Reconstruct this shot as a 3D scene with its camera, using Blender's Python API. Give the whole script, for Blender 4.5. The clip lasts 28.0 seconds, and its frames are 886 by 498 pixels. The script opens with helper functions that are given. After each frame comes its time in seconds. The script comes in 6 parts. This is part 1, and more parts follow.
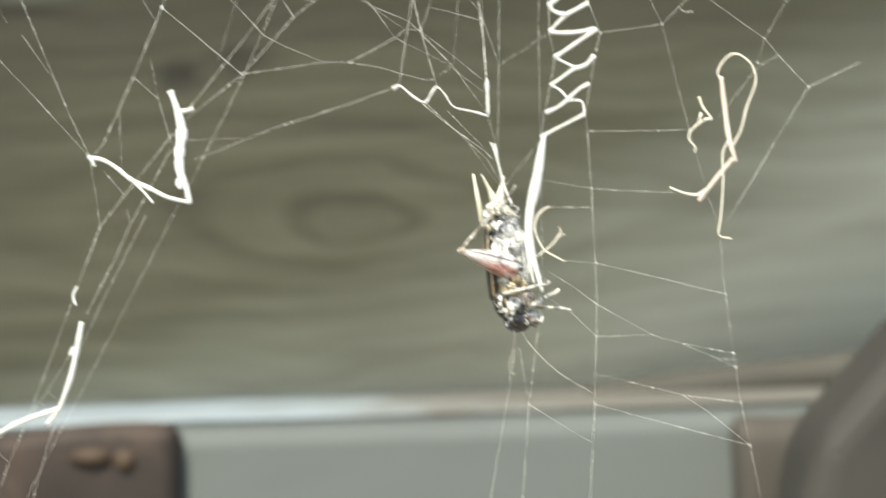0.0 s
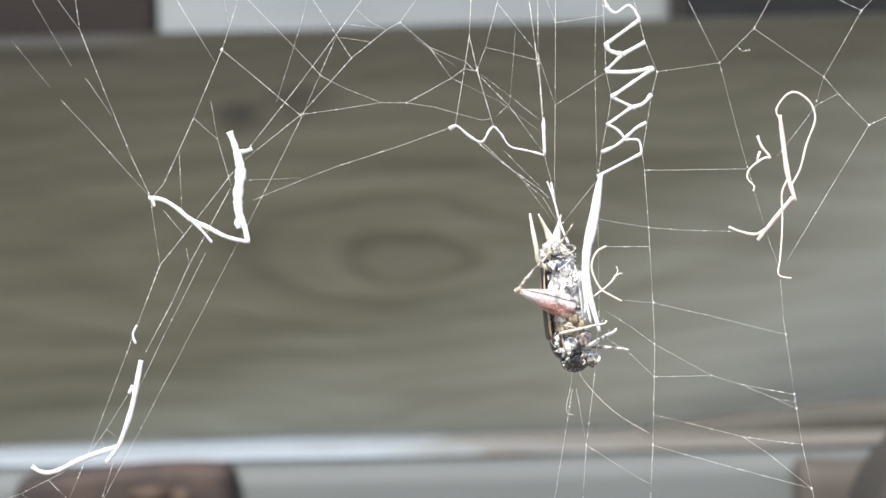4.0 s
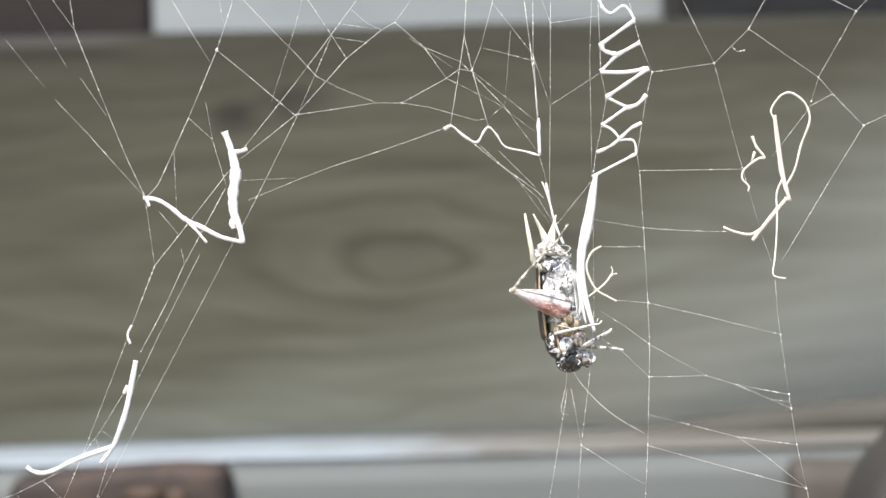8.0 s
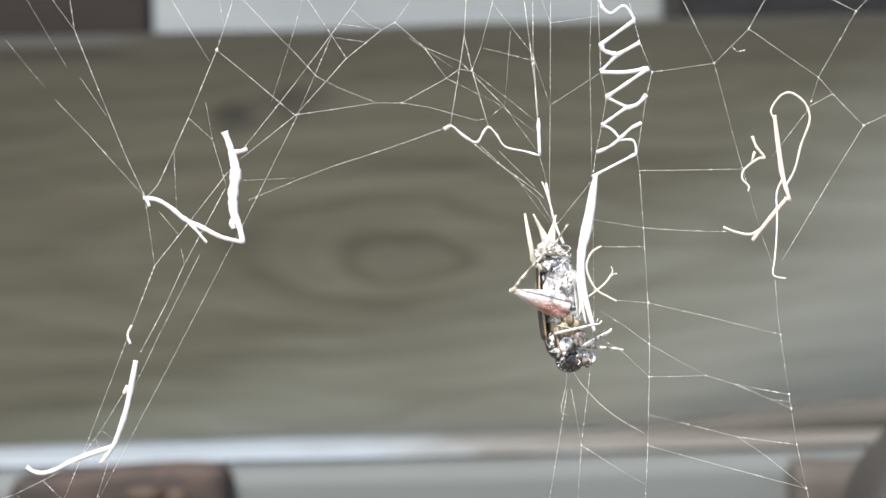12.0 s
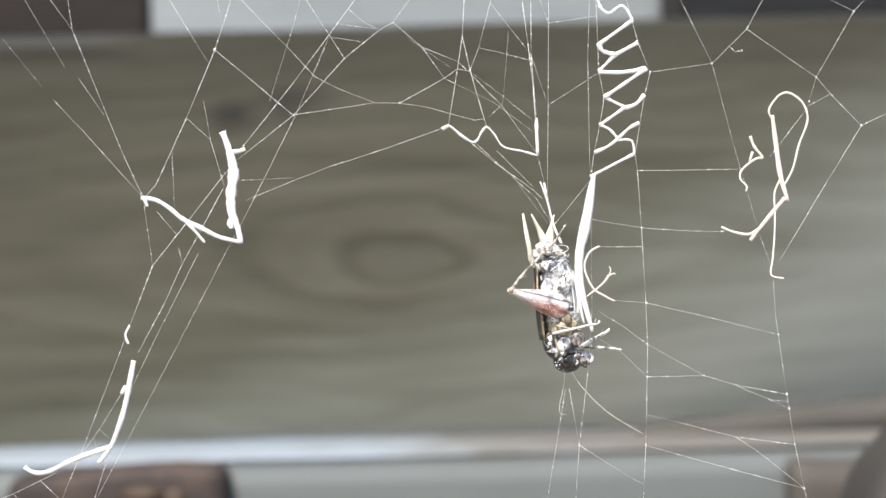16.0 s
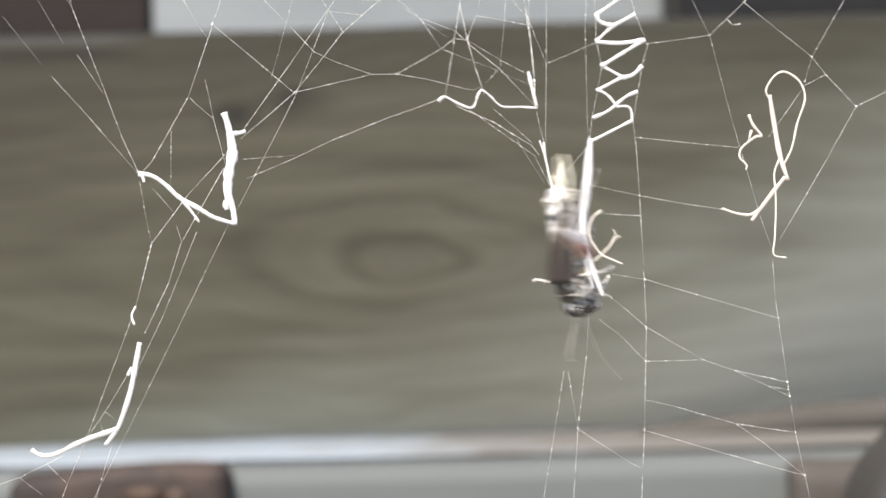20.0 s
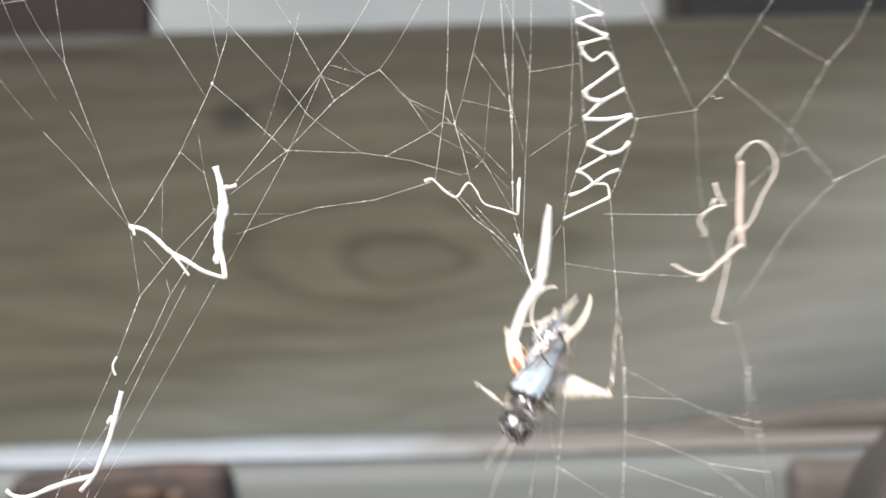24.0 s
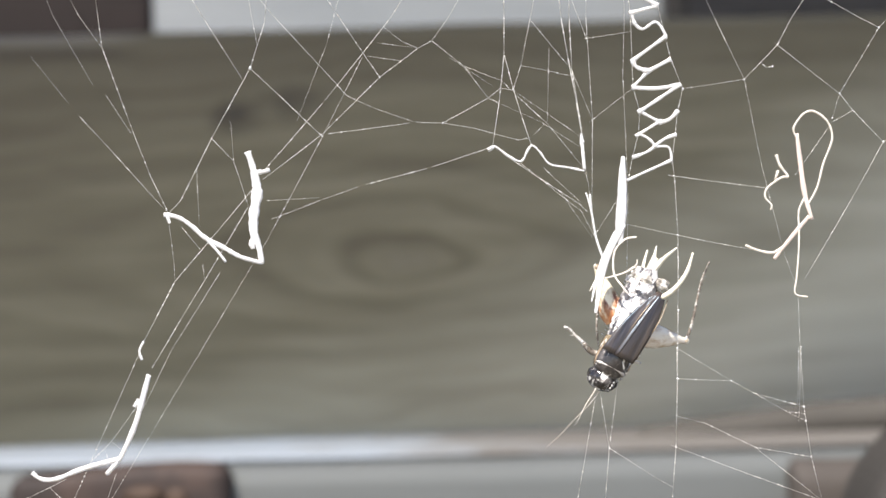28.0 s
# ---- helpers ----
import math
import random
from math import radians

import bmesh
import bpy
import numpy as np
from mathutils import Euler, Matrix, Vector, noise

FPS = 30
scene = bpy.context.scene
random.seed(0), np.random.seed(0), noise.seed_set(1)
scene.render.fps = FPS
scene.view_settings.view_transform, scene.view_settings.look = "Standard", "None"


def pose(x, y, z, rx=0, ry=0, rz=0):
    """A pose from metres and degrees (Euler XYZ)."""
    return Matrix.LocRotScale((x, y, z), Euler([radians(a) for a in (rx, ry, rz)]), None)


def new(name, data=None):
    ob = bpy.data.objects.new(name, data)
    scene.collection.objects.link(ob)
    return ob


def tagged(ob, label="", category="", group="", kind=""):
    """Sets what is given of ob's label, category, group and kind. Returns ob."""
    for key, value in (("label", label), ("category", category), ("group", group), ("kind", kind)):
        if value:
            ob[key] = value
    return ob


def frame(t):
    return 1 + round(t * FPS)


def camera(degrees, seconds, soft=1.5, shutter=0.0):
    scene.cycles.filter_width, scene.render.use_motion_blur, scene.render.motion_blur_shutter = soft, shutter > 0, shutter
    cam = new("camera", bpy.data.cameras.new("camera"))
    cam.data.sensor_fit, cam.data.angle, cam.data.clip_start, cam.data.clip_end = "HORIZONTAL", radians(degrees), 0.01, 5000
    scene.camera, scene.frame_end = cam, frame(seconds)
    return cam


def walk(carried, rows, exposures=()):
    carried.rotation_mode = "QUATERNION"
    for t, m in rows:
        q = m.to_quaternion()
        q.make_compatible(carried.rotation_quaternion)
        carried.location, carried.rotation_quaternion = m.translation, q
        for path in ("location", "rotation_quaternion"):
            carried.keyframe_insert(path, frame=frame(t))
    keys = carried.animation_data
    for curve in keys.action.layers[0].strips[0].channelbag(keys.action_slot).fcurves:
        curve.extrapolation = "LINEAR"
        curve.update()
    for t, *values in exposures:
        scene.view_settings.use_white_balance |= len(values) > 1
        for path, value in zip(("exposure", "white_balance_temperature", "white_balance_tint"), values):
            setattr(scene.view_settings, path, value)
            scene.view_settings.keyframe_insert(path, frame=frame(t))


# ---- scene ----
# ---- camera ----
EYE_Z = 1.2
cam = camera(38.0, 28.0, soft=1.5, shutter=0.5)
cam.data.dof.use_dof = True
cam.data.dof.focus_distance = 0.2
cam.data.dof.aperture_fstop = 13.0


def aim(t, yaw, pitch):
    return t, pose(0, 0, EYE_Z, 90 + pitch, 0, yaw)


# The opening turn up and to the left, then a slow drift back to rest.
walk(cam, [
    aim(0, -2.289, -1.761),
    aim(0.1, -1.333, -1.183),
    aim(0.2, -0.151, -0.730),
    aim(0.3, 0.554, -0.503),
    aim(0.4, 0.956, -0.377),
    aim(0.5, 1.157, -0.302),
    aim(0.7, 1.183, -0.126),
    aim(1, 1.132, 0.000),
    aim(1.5, 0.931, 0.000),
    aim(2, 0.780, 0.000),
    aim(2.5, 0.629, -0.025),
    aim(3, 0.478, -0.025),
    aim(3.5, 0.327, -0.025),
    aim(4.5, 0.151, 0.025),
    aim(5.5, 0.050, 0.075),
    aim(6, 0.025, 0.050),
    aim(7, -0.025, 0.025),
    aim(8, 0.000, 0.000),
    aim(9, 0.000, 0.000),
    aim(10, 0.075, 0.000),
    aim(11, 0.050, 0.000),
    aim(12, 0.000, 0.000),
    aim(12.5, 0.000, 0.000),
    aim(14.5, -0.075, 0.000),
    aim(15.5, -0.075, 0.000),
    aim(16.5, -0.101, 0.000),
    aim(17.5, -0.025, 0.025),
    aim(18.5, -0.025, 0.000),
    aim(21, 0.000, 0.000),
    aim(28, 0.000, 0.000),
], exposures=[(0.0, 0.92, 7400, 0), (1.0, 0.92, 7150, 5), (2.0, 0.92, 6930, 8), (3.0, 0.92, 6760, 10), (6.0, 0.92, 6800, 10), (19.0, 0.92, 6850, 11),
    (20.0, 0.95, 7020, 12.5), (21.0, 0.96, 7020, 12.5), (24.0, 0.93, 7060, 12.5), (25.0, 0.88, 7080, 14), (26.0, 0.95, 6900, 14), (27.0, 0.92, 6900, 14), (28.0, 0.88, 6950, 14)])

# ---- daylight ----
SUN_ELEVATION, SUN_SIDE = 55.0, 25.0
world = bpy.data.worlds.new("day_sky")
scene.world = world
world.use_nodes = True
wt = world.node_tree
sky = wt.nodes.new("ShaderNodeTexSky")
sky.sky_type = "NISHITA"
sky.sun_disc = False
sky.sun_elevation = radians(SUN_ELEVATION)
sky.sun_rotation = radians(180 + SUN_SIDE)
wt.nodes["Background"].inputs["Strength"].default_value = 0.12
wt.links.new(sky.outputs["Color"], wt.nodes["Background"].inputs["Color"])
sun_data = bpy.data.lights.new("sun", "SUN")
sun_data.energy = 4.0
sun_data.angle = radians(0.5)
sun_data.color = (1.0, 0.96, 0.9)
sun = new("sun", sun_data)
sun.matrix_world = pose(0, -3, 5, 90 - SUN_ELEVATION, 0, 0)
sun.matrix_world = pose(0, 0, 0, 0, 0, -SUN_SIDE) @ sun.matrix_world


# ---- materials ----
class Nodes:
    """Short hand for a node material."""

    def __init__(self, name, rough=0.7, metal=0.0):
        self.m = bpy.data.materials.new(name)
        self.m.use_nodes = True
        self.t = self.m.node_tree
        self.b = self.t.nodes["Principled BSDF"]
        self.b.inputs["Roughness"].default_value = rough
        self.b.inputs["Metallic"].default_value = metal
        self.co = self.t.nodes.new("ShaderNodeTexCoord").outputs["Object"]

    def link(self, a, b):
        self.t.links.new(a, b)

    def scaled(self, x, y, z, rot=(0, 0, 0), shift=(0, 0, 0)):
        n = self.t.nodes.new("ShaderNodeMapping")
        n.inputs["Scale"].default_value = (x, y, z)
        n.inputs["Rotation"].default_value = rot
        n.inputs["Location"].default_value = shift
        self.link(self.co, n.inputs["Vector"])
        return n.outputs["Vector"]

    def noise(self, scale, detail=4.0, rough=0.6, vec=None, distort=0.0):
        n = self.t.nodes.new("ShaderNodeTexNoise")
        n.inputs["Scale"].default_value = scale
        n.inputs["Detail"].default_value = detail
        n.inputs["Roughness"].default_value = rough
        n.inputs["Distortion"].default_value = distort
        self.link(vec if vec is not None else self.co, n.inputs["Vector"])
        return n.outputs["Fac"]

    def math(self, op, a, b=0.0, c=None):
        n = self.t.nodes.new("ShaderNodeMath")
        n.operation = op
        for i, v in enumerate((a, b) if c is None else (a, b, c)):
            if isinstance(v, (int, float)):
                n.inputs[i].default_value = v
            else:
                self.link(v, n.inputs[i])
        return n.outputs[0]

    def ramp(self, fac, *stops):
        n = self.t.nodes.new("ShaderNodeValToRGB")
        r = n.color_ramp
        while len(r.elements) < len(stops):
            r.elements.new(0.5)
        for e, (p, c) in zip(r.elements, stops):
            e.position = p
            e.color = (*c, 1.0)
        self.link(fac, n.inputs["Fac"])
        return n.outputs["Color"]

    def mix(self, fac, a, b, mode="MIX"):
        n = self.t.nodes.new("ShaderNodeMix")
        n.data_type = "RGBA"
        n.blend_type = mode
        for key, v in (("Factor", fac), ("A", a), ("B", b)):
            sock = [s for s in n.inputs if s.name == key and s.enabled][0]
            if isinstance(v, (int, float)):
                sock.default_value = v
            elif isinstance(v, tuple):
                sock.default_value = (*v, 1.0)
            else:
                self.link(v, sock)
        return [s for s in n.outputs if s.enabled][0]

    def colour(self, c):
        if isinstance(c, tuple):
            self.b.inputs["Base Color"].default_value = (*c, 1.0)
        else:
            self.link(c, self.b.inputs["Base Color"])

    def bump(self, h, strength, dist):
        n = self.t.nodes.new("ShaderNodeBump")
        n.inputs["Strength"].default_value = strength
        n.inputs["Distance"].default_value = dist
        self.link(h, n.inputs["Height"])
        self.link(n.outputs["Normal"], self.b.inputs["Normal"])


def xyz(n, vec):
    s = n.t.nodes.new("ShaderNodeSeparateXYZ")
    n.link(vec, s.inputs[0])
    return s.outputs


def wood_face():
    """Weathered grey-olive board with a flat-sawn figure round a knot."""
    n = Nodes("weathered_board", 0.8)
    warp = n.noise(17.0, 3.0, 0.5, n.scaled(0.6, 1, 1.3))
    x, _, z = xyz(n, n.co)
    zz = n.math("ADD", n.math("ADD", z, 0.0032), n.math("MULTIPLY", n.math("SUBTRACT", warp, 0.5), 0.034))
    xx = n.math("ADD", x, 0.0140)
    xx = n.math("DIVIDE", n.math("MULTIPLY", xx, 0.44), n.math("ADD", 1.0, n.math("MULTIPLY", n.math("ABSOLUTE", xx), 9.0)))
    d = n.math("SQRT", n.math("ADD", n.math("MULTIPLY", xx, xx), n.math("MULTIPLY", zz, zz)))
    near = n.math("MAXIMUM", n.math("SUBTRACT", 1.0, n.math("MULTIPLY", d, 16.0)), 0.5)
    rings = n.math("SINE", n.math("MULTIPLY", d, 640.0))
    rings = n.math("ADD", rings, n.math("MULTIPLY", n.math("SINE", n.math("MULTIPLY", d, 1390.0)), 0.5))
    rings = n.math("MULTIPLY", n.math("MULTIPLY", rings, near), 0.5)
    streak = n.noise(95.0, 5.0, 0.62, n.scaled(0.06, 1, 1.0, (0, 0.05, 0)), 0.4)
    broad = n.noise(14.0, 3.0, 0.6, n.scaled(0.3, 1, 1.0))
    fine = n.noise(210.0, 3.0, 0.6, n.scaled(0.09, 1, 1.0, (0, 0.03, 0)), 0.8)
    fac = n.math("ADD", n.math("MULTIPLY", streak, 0.62), n.math("MULTIPLY", broad, 0.3))
    fac = n.math("ADD", fac, n.math("MULTIPLY", fine, 0.16))
    fac = n.math("ADD", fac, n.math("MULTIPLY", rings, n.math("ADD", 0.0, n.math("MULTIPLY", n.noise(22.0, 3.0, 0.6, n.scaled(0.4, 1, 1)), 0.36))))
    col = n.ramp(fac, (0.28, (0.105, 0.085, 0.055)), (0.52, (0.192, 0.168, 0.107)), (0.8, (0.288, 0.257, 0.174)))
    # brighter light towards the lower far end, painted into the colour, with a ragged border
    side_light = n.math("ADD", n.math("MULTIPLY", x, 2.0), n.math("MULTIPLY", n.math("MAXIMUM", n.math("ADD", x, 0.02), 0.0), 1.7))
    side_light = n.math("SUBTRACT", side_light, n.math("MULTIPLY", z, 7.6))
    side_light = n.math("ADD", n.math("ADD", side_light, -0.17), n.math("MULTIPLY", n.math("SUBTRACT", n.noise(7.0, 4.0, 0.6, n.scaled(0.5, 1, 1.6)), 0.5), 0.5))
    col = n.mix(n.ramp(side_light, (0.0, (0, 0, 0)), (0.6, (0.95, 0.95, 0.95))), col, n.ramp(fac, (0.28, (0.365, 0.335, 0.24)), (0.52, (0.54, 0.505, 0.39)), (0.8, (0.64, 0.61, 0.485))))
    # darker brown towards the upper left, unevenly
    upper_left_tone = n.math("SUBTRACT", n.math("MULTIPLY", z, 12.0), n.math("MULTIPLY", x, 5.0))
    upper_left_tone = n.math("MULTIPLY", upper_left_tone, 0.45)
    upper_left_tone = n.math("ADD", upper_left_tone, n.math("MULTIPLY", n.math("SUBTRACT", n.noise(38.0, 4.0, 0.65, n.scaled(0.3, 1, 1.2)), 0.5), 0.4))
    col = n.mix(n.ramp(upper_left_tone, (0.3, (0, 0, 0)), (1.0, (0.62, 0.62, 0.62))), col, (0.088, 0.068, 0.043))
    # darker brown again towards the whole upper edge
    top_tone = n.math("ADD", z, n.math("MULTIPLY", n.math("SUBTRACT", n.noise(30.0, 4.0, 0.6, n.scaled(0.3, 1, 1)), 0.5), 0.04))
    col = n.mix(n.ramp(n.math("MULTIPLY", top_tone, 10.0), (0.38, (0, 0, 0)), (0.72, (0.55, 0.55, 0.55))), col, (0.100, 0.082, 0.052))
    ragged = n.math("MULTIPLY", n.math("SUBTRACT", n.noise(70.0), 0.5), 0.012)
    for at_x, at_z, long, deep in ((0.0698, 0.0460, 0.62, 0.95), (0.0535, 0.0500, 0.42, 0.62)):
        kx = n.math("MULTIPLY", n.math("ADD", x, at_x), long)
        kz = n.math("SUBTRACT", z, at_z)
        k = n.math("ADD", n.math("SQRT", n.math("ADD", n.math("MULTIPLY", kx, kx), n.math("MULTIPLY", kz, kz))), ragged)
        col = n.mix(n.ramp(k, (0.0018, (deep, deep, deep)), (0.0058, (0, 0, 0))), col, (0.040, 0.032, 0.026))
    core = n.ramp(n.math("ADD", d, n.math("MULTIPLY", streak, 0.004)), (0.003, (0.35, 0.35, 0.35)), (0.008, (0, 0, 0)))
    col = n.mix(core, col, (0.12, 0.10, 0.075))
    # brown of the shaded gap below the board, painted on its lower right edge
    gap_shade = n.math("ADD", n.math("MULTIPLY", n.math("SUBTRACT", x, 0.02), 0.10), n.math("MULTIPLY", n.math("SUBTRACT", broad, 0.5), 0.02))
    gap_shade = n.math("SUBTRACT", n.math("SUBTRACT", gap_shade, 0.0805), z)
    gap_shade = n.math("MULTIPLY", n.ramp(n.math("MULTIPLY", gap_shade, 60.0), (0.0, (0, 0, 0)), (0.35, (0.45, 0.45, 0.45))), n.ramp(x, (0.05, (0, 0, 0)), (0.13, (1, 1, 1))))
    col = n.mix(gap_shade, col, (0.30, 0.235, 0.18))
    # the upper edge catching light, painted pale over a dark streak towards one end
    far = n.ramp(n.math("MULTIPLY", n.math("ADD", x, 0.100), -30.0), (0.0, (0, 0, 0)), (0.5, (1, 1, 1)))
    streaked = n.math("ADD", z, n.math("MULTIPLY", n.math("SUBTRACT", broad, 0.5), 0.004))
    dark_line = n.ramp(n.math("MULTIPLY", n.math("ABSOLUTE", n.math("SUBTRACT", streaked, 0.0688)), 100.0), (0.10, (0.5, 0.5, 0.5)), (0.26, (0, 0, 0)))
    col = n.mix(n.math("MULTIPLY", dark_line, far), col, (0.045, 0.036, 0.030))
    arris_light = n.ramp(n.math("MULTIPLY", streaked, 10.0), (0.712, (0, 0, 0)), (0.726, (0.4, 0.4, 0.4)))
    col = n.mix(n.math("MULTIPLY", arris_light, far), col, (0.26, 0.235, 0.20))
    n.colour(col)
    n.bump(fac, 0.4, 0.002)
    return n.m


def stained(name, dark, mid, light, scale=30.0, stretch=(0.25, 1, 1), rough=0.75, bump=0.3):
    n = Nodes(name, rough)
    a = n.noise(scale, 5.0, 0.6, n.scaled(*stretch))
    b = n.noise(scale * 0.25, 3.0, 0.55)
    f = n.math("ADD", n.math("MULTIPLY", a, 0.5), n.math("MULTIPLY", b, 0.5))
    n.colour(n.ramp(f, (0.3, dark), (0.5, mid), (0.72, light)))
    n.bump(a, bump, 0.002)
    return n.m


def ledge_tone():
    """Pale worn ledge colour that turns brown towards one end in ragged patches."""
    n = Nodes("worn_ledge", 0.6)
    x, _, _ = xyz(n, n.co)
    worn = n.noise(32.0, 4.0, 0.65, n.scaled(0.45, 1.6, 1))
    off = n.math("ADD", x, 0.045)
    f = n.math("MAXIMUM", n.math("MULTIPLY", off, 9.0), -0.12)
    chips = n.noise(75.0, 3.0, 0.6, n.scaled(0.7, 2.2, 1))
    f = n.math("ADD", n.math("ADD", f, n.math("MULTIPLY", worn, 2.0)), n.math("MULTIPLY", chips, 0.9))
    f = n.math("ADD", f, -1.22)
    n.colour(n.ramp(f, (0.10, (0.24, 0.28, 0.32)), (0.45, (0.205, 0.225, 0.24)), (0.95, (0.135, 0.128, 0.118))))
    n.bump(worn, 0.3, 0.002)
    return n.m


def pale_paint():
    """Chalky blue-grey paint, darker and browner at its one end."""
    n = Nodes("pale_painted_board", 0.75)
    x, _, _ = xyz(n, n.co)
    a = n.noise(20.0, 5.0, 0.6, n.scaled(0.25, 1, 1))
    b = n.noise(60.0, 4.0, 0.6)
    col = n.ramp(a, (0.3, (0.24, 0.265, 0.28)), (0.5, (0.29, 0.315, 0.33)), (0.72, (0.34, 0.365, 0.38)))
    end_tone = n.math("ADD", n.math("MULTIPLY", n.math("ADD", x, 0.1120), 80.0), n.math("MULTIPLY", n.math("SUBTRACT", b, 0.5), 1.2))
    n.colour(n.mix(n.ramp(end_tone, (0.1, (0.75, 0.75, 0.75)), (0.8, (0, 0, 0))), col, (0.09, 0.075, 0.065)))
    n.bump(a, 0.3, 0.002)
    return n.m


def silk(name, tone, trans):
    n = Nodes(name, 0.35)
    a = n.noise(900.0, 3.0, 0.6, n.scaled(1, 1, 0.35))
    n.colour(n.ramp(a, (0.3, tuple(v * 0.86 for v in tone)), (0.6, tone)))
    n.b.inputs["Transmission Weight"].default_value = 0.0
    n.b.inputs["Subsurface Weight"].default_value = 0.0
    tr = n.t.nodes.new("ShaderNodeBsdfTranslucent")
    tr.inputs["Color"].default_value = (*tone, 1)
    mixer = n.t.nodes.new("ShaderNodeMixShader")
    mixer.inputs["Fac"].default_value = trans
    n.link(n.b.outputs["BSDF"], mixer.inputs[1])
    n.link(tr.outputs["BSDF"], mixer.inputs[2])
    n.link(mixer.outputs[0], n.t.nodes["Material Output"].inputs["Surface"])
    n.bump(a, 0.4, 0.0002)
    return n.m


def chitin(name, dark, mid, light, rough=0.25, scale=500.0, silky=0.0, stretch=(1, 1, 0.5)):
    """Insect shell: glossy, mottled, with shreds of silk stuck on it."""
    n = Nodes(name, rough)
    a = n.noise(scale, 4.0, 0.65, n.scaled(*stretch))
    col = n.ramp(a, (0.32, dark), (0.5, mid), (0.7, light))
    if silky:
        s = n.noise(620.0, 5.0, 0.7, n.scaled(1, 1, 0.7, shift=(0.3, 0.1, 0.2)), 0.6)
        m = n.ramp(s, (0.62 - silky * 0.2, (0, 0, 0)), (0.68 - silky * 0.2, (1, 1, 1)))
        col = n.mix(m, col, (0.82, 0.81, 0.79))
    n.colour(col)
    n.b.inputs["Coat Weight"].default_value = 0.4
    n.b.inputs["Coat Roughness"].default_value = 0.12
    n.bump(a, 0.5, 0.0003)
    return n.m


def thigh_shell():
    """Jumping thigh: dark red below and a painted glossy sheen above on its outer face, cream and orange on the inner
    one.
    """
    n = Nodes("red_and_cream_thigh", 0.22)
    x, y, z = xyz(n, n.co)
    a = n.noise(1100.0, 4.0, 0.65, n.scaled(0.4, 1, 1))
    dots = n.noise(3400.0, 1.0, 0.5)
    red = n.ramp(a, (0.35, (0.20, 0.075, 0.07)), (0.52, (0.40, 0.20, 0.18)), (0.68, (0.60, 0.43, 0.40)))
    red = n.mix(n.ramp(dots, (0.64, (0, 0, 0)), (0.70, (0.85, 0.85, 0.85))), red, (0.80, 0.74, 0.72))
    red = n.mix(n.ramp(n.math("MULTIPLY", x, 100.0), (0.38, (0, 0, 0)), (0.70, (0.85, 0.85, 0.85))), red, (0.20, 0.165, 0.175))
    pale = n.ramp(a, (0.33, (0.60, 0.48, 0.36)), (0.55, (0.84, 0.78, 0.70)))
    silver_sheen = n.ramp(a, (0.35, (0.13, 0.12, 0.13)), (0.49, (0.50, 0.485, 0.50)), (0.66, (0.82, 0.81, 0.82)))
    rag = n.math("MULTIPLY", n.math("SUBTRACT", a, 0.5), 0.7)
    inner = n.math("ADD", n.math("MULTIPLY", y, 900.0), rag)
    face = n.ramp(inner, (0.0, (0, 0, 0)), (0.35, (1, 1, 1)))
    col = n.mix(face, pale, red)
    ridge = n.math("ADD", n.math("ADD", n.math("MULTIPLY", z, 900.0), n.math("ADD", n.math("MULTIPLY", x, 75.0), 0.02)), rag)
    outer = n.math("MULTIPLY", n.ramp(n.math("ADD", ridge, 0.15), (0.0, (0, 0, 0)), (0.85, (1, 1, 1))), face)
    col = n.mix(outer, col, silver_sheen)
    seam = n.math("ABSOLUTE", n.math("SUBTRACT", ridge, 1.1))
    seam = n.math("MULTIPLY", n.ramp(seam, (0.05, (0.9, 0.9, 0.9)), (0.18, (0, 0, 0))), face)
    n.colour(n.mix(seam, col, (0.10, 0.06, 0.05)))
    n.b.inputs["Coat Weight"].default_value = 0.7
    n.b.inputs["Coat Roughness"].default_value = 0.15
    n.bump(a, 0.4, 0.0002)
    return n.m


def amber_thigh():
    """The other jumping thigh: orange by the hip, yellowish cream by the knee."""
    n = Nodes("amber_and_cream_thigh", 0.28)
    x, _, _ = xyz(n, n.co)
    a = n.noise(700.0, 4.0, 0.65, n.scaled(0.4, 1, 1))
    amber = n.ramp(a, (0.34, (0.10, 0.03, 0.014)), (0.5, (0.42, 0.17, 0.07)), (0.68, (0.66, 0.40, 0.22)))
    cream = n.ramp(a, (0.34, (0.42, 0.34, 0.22)), (0.55, (0.78, 0.72, 0.56)))
    f = n.math("ADD", n.math("MULTIPLY", x, 260.0), n.math("MULTIPLY", n.math("SUBTRACT", a, 0.5), 3.0))
    n.colour(n.mix(n.ramp(n.math("MULTIPLY", f, 0.5), (0.28, (0, 0, 0)), (0.52, (1, 1, 1))), amber, cream))
    n.b.inputs["Coat Weight"].default_value = 0.5
    n.bump(a, 0.4, 0.0002)
    return n.m


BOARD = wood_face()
PALE = pale_paint()
BROWN = stained("dark_brown_timber", (0.0095, 0.0054, 0.0046), (0.019, 0.0114, 0.0098), (0.038, 0.024, 0.0205), 40.0)
RUST = stained("rusty_brown_block", (0.012, 0.008, 0.007), (0.025, 0.017, 0.015), (0.10, 0.062, 0.048), 45.0, (1, 1, 1))
KNOB = stained("rusty_lump", (0.030, 0.018, 0.012), (0.048, 0.029, 0.019), (0.085, 0.055, 0.038), 90.0, (1, 1, 1))
GREEN = stained("grey_green_board", (0.090, 0.100, 0.101), (0.110, 0.122, 0.123), (0.131, 0.144, 0.146), 22.0)
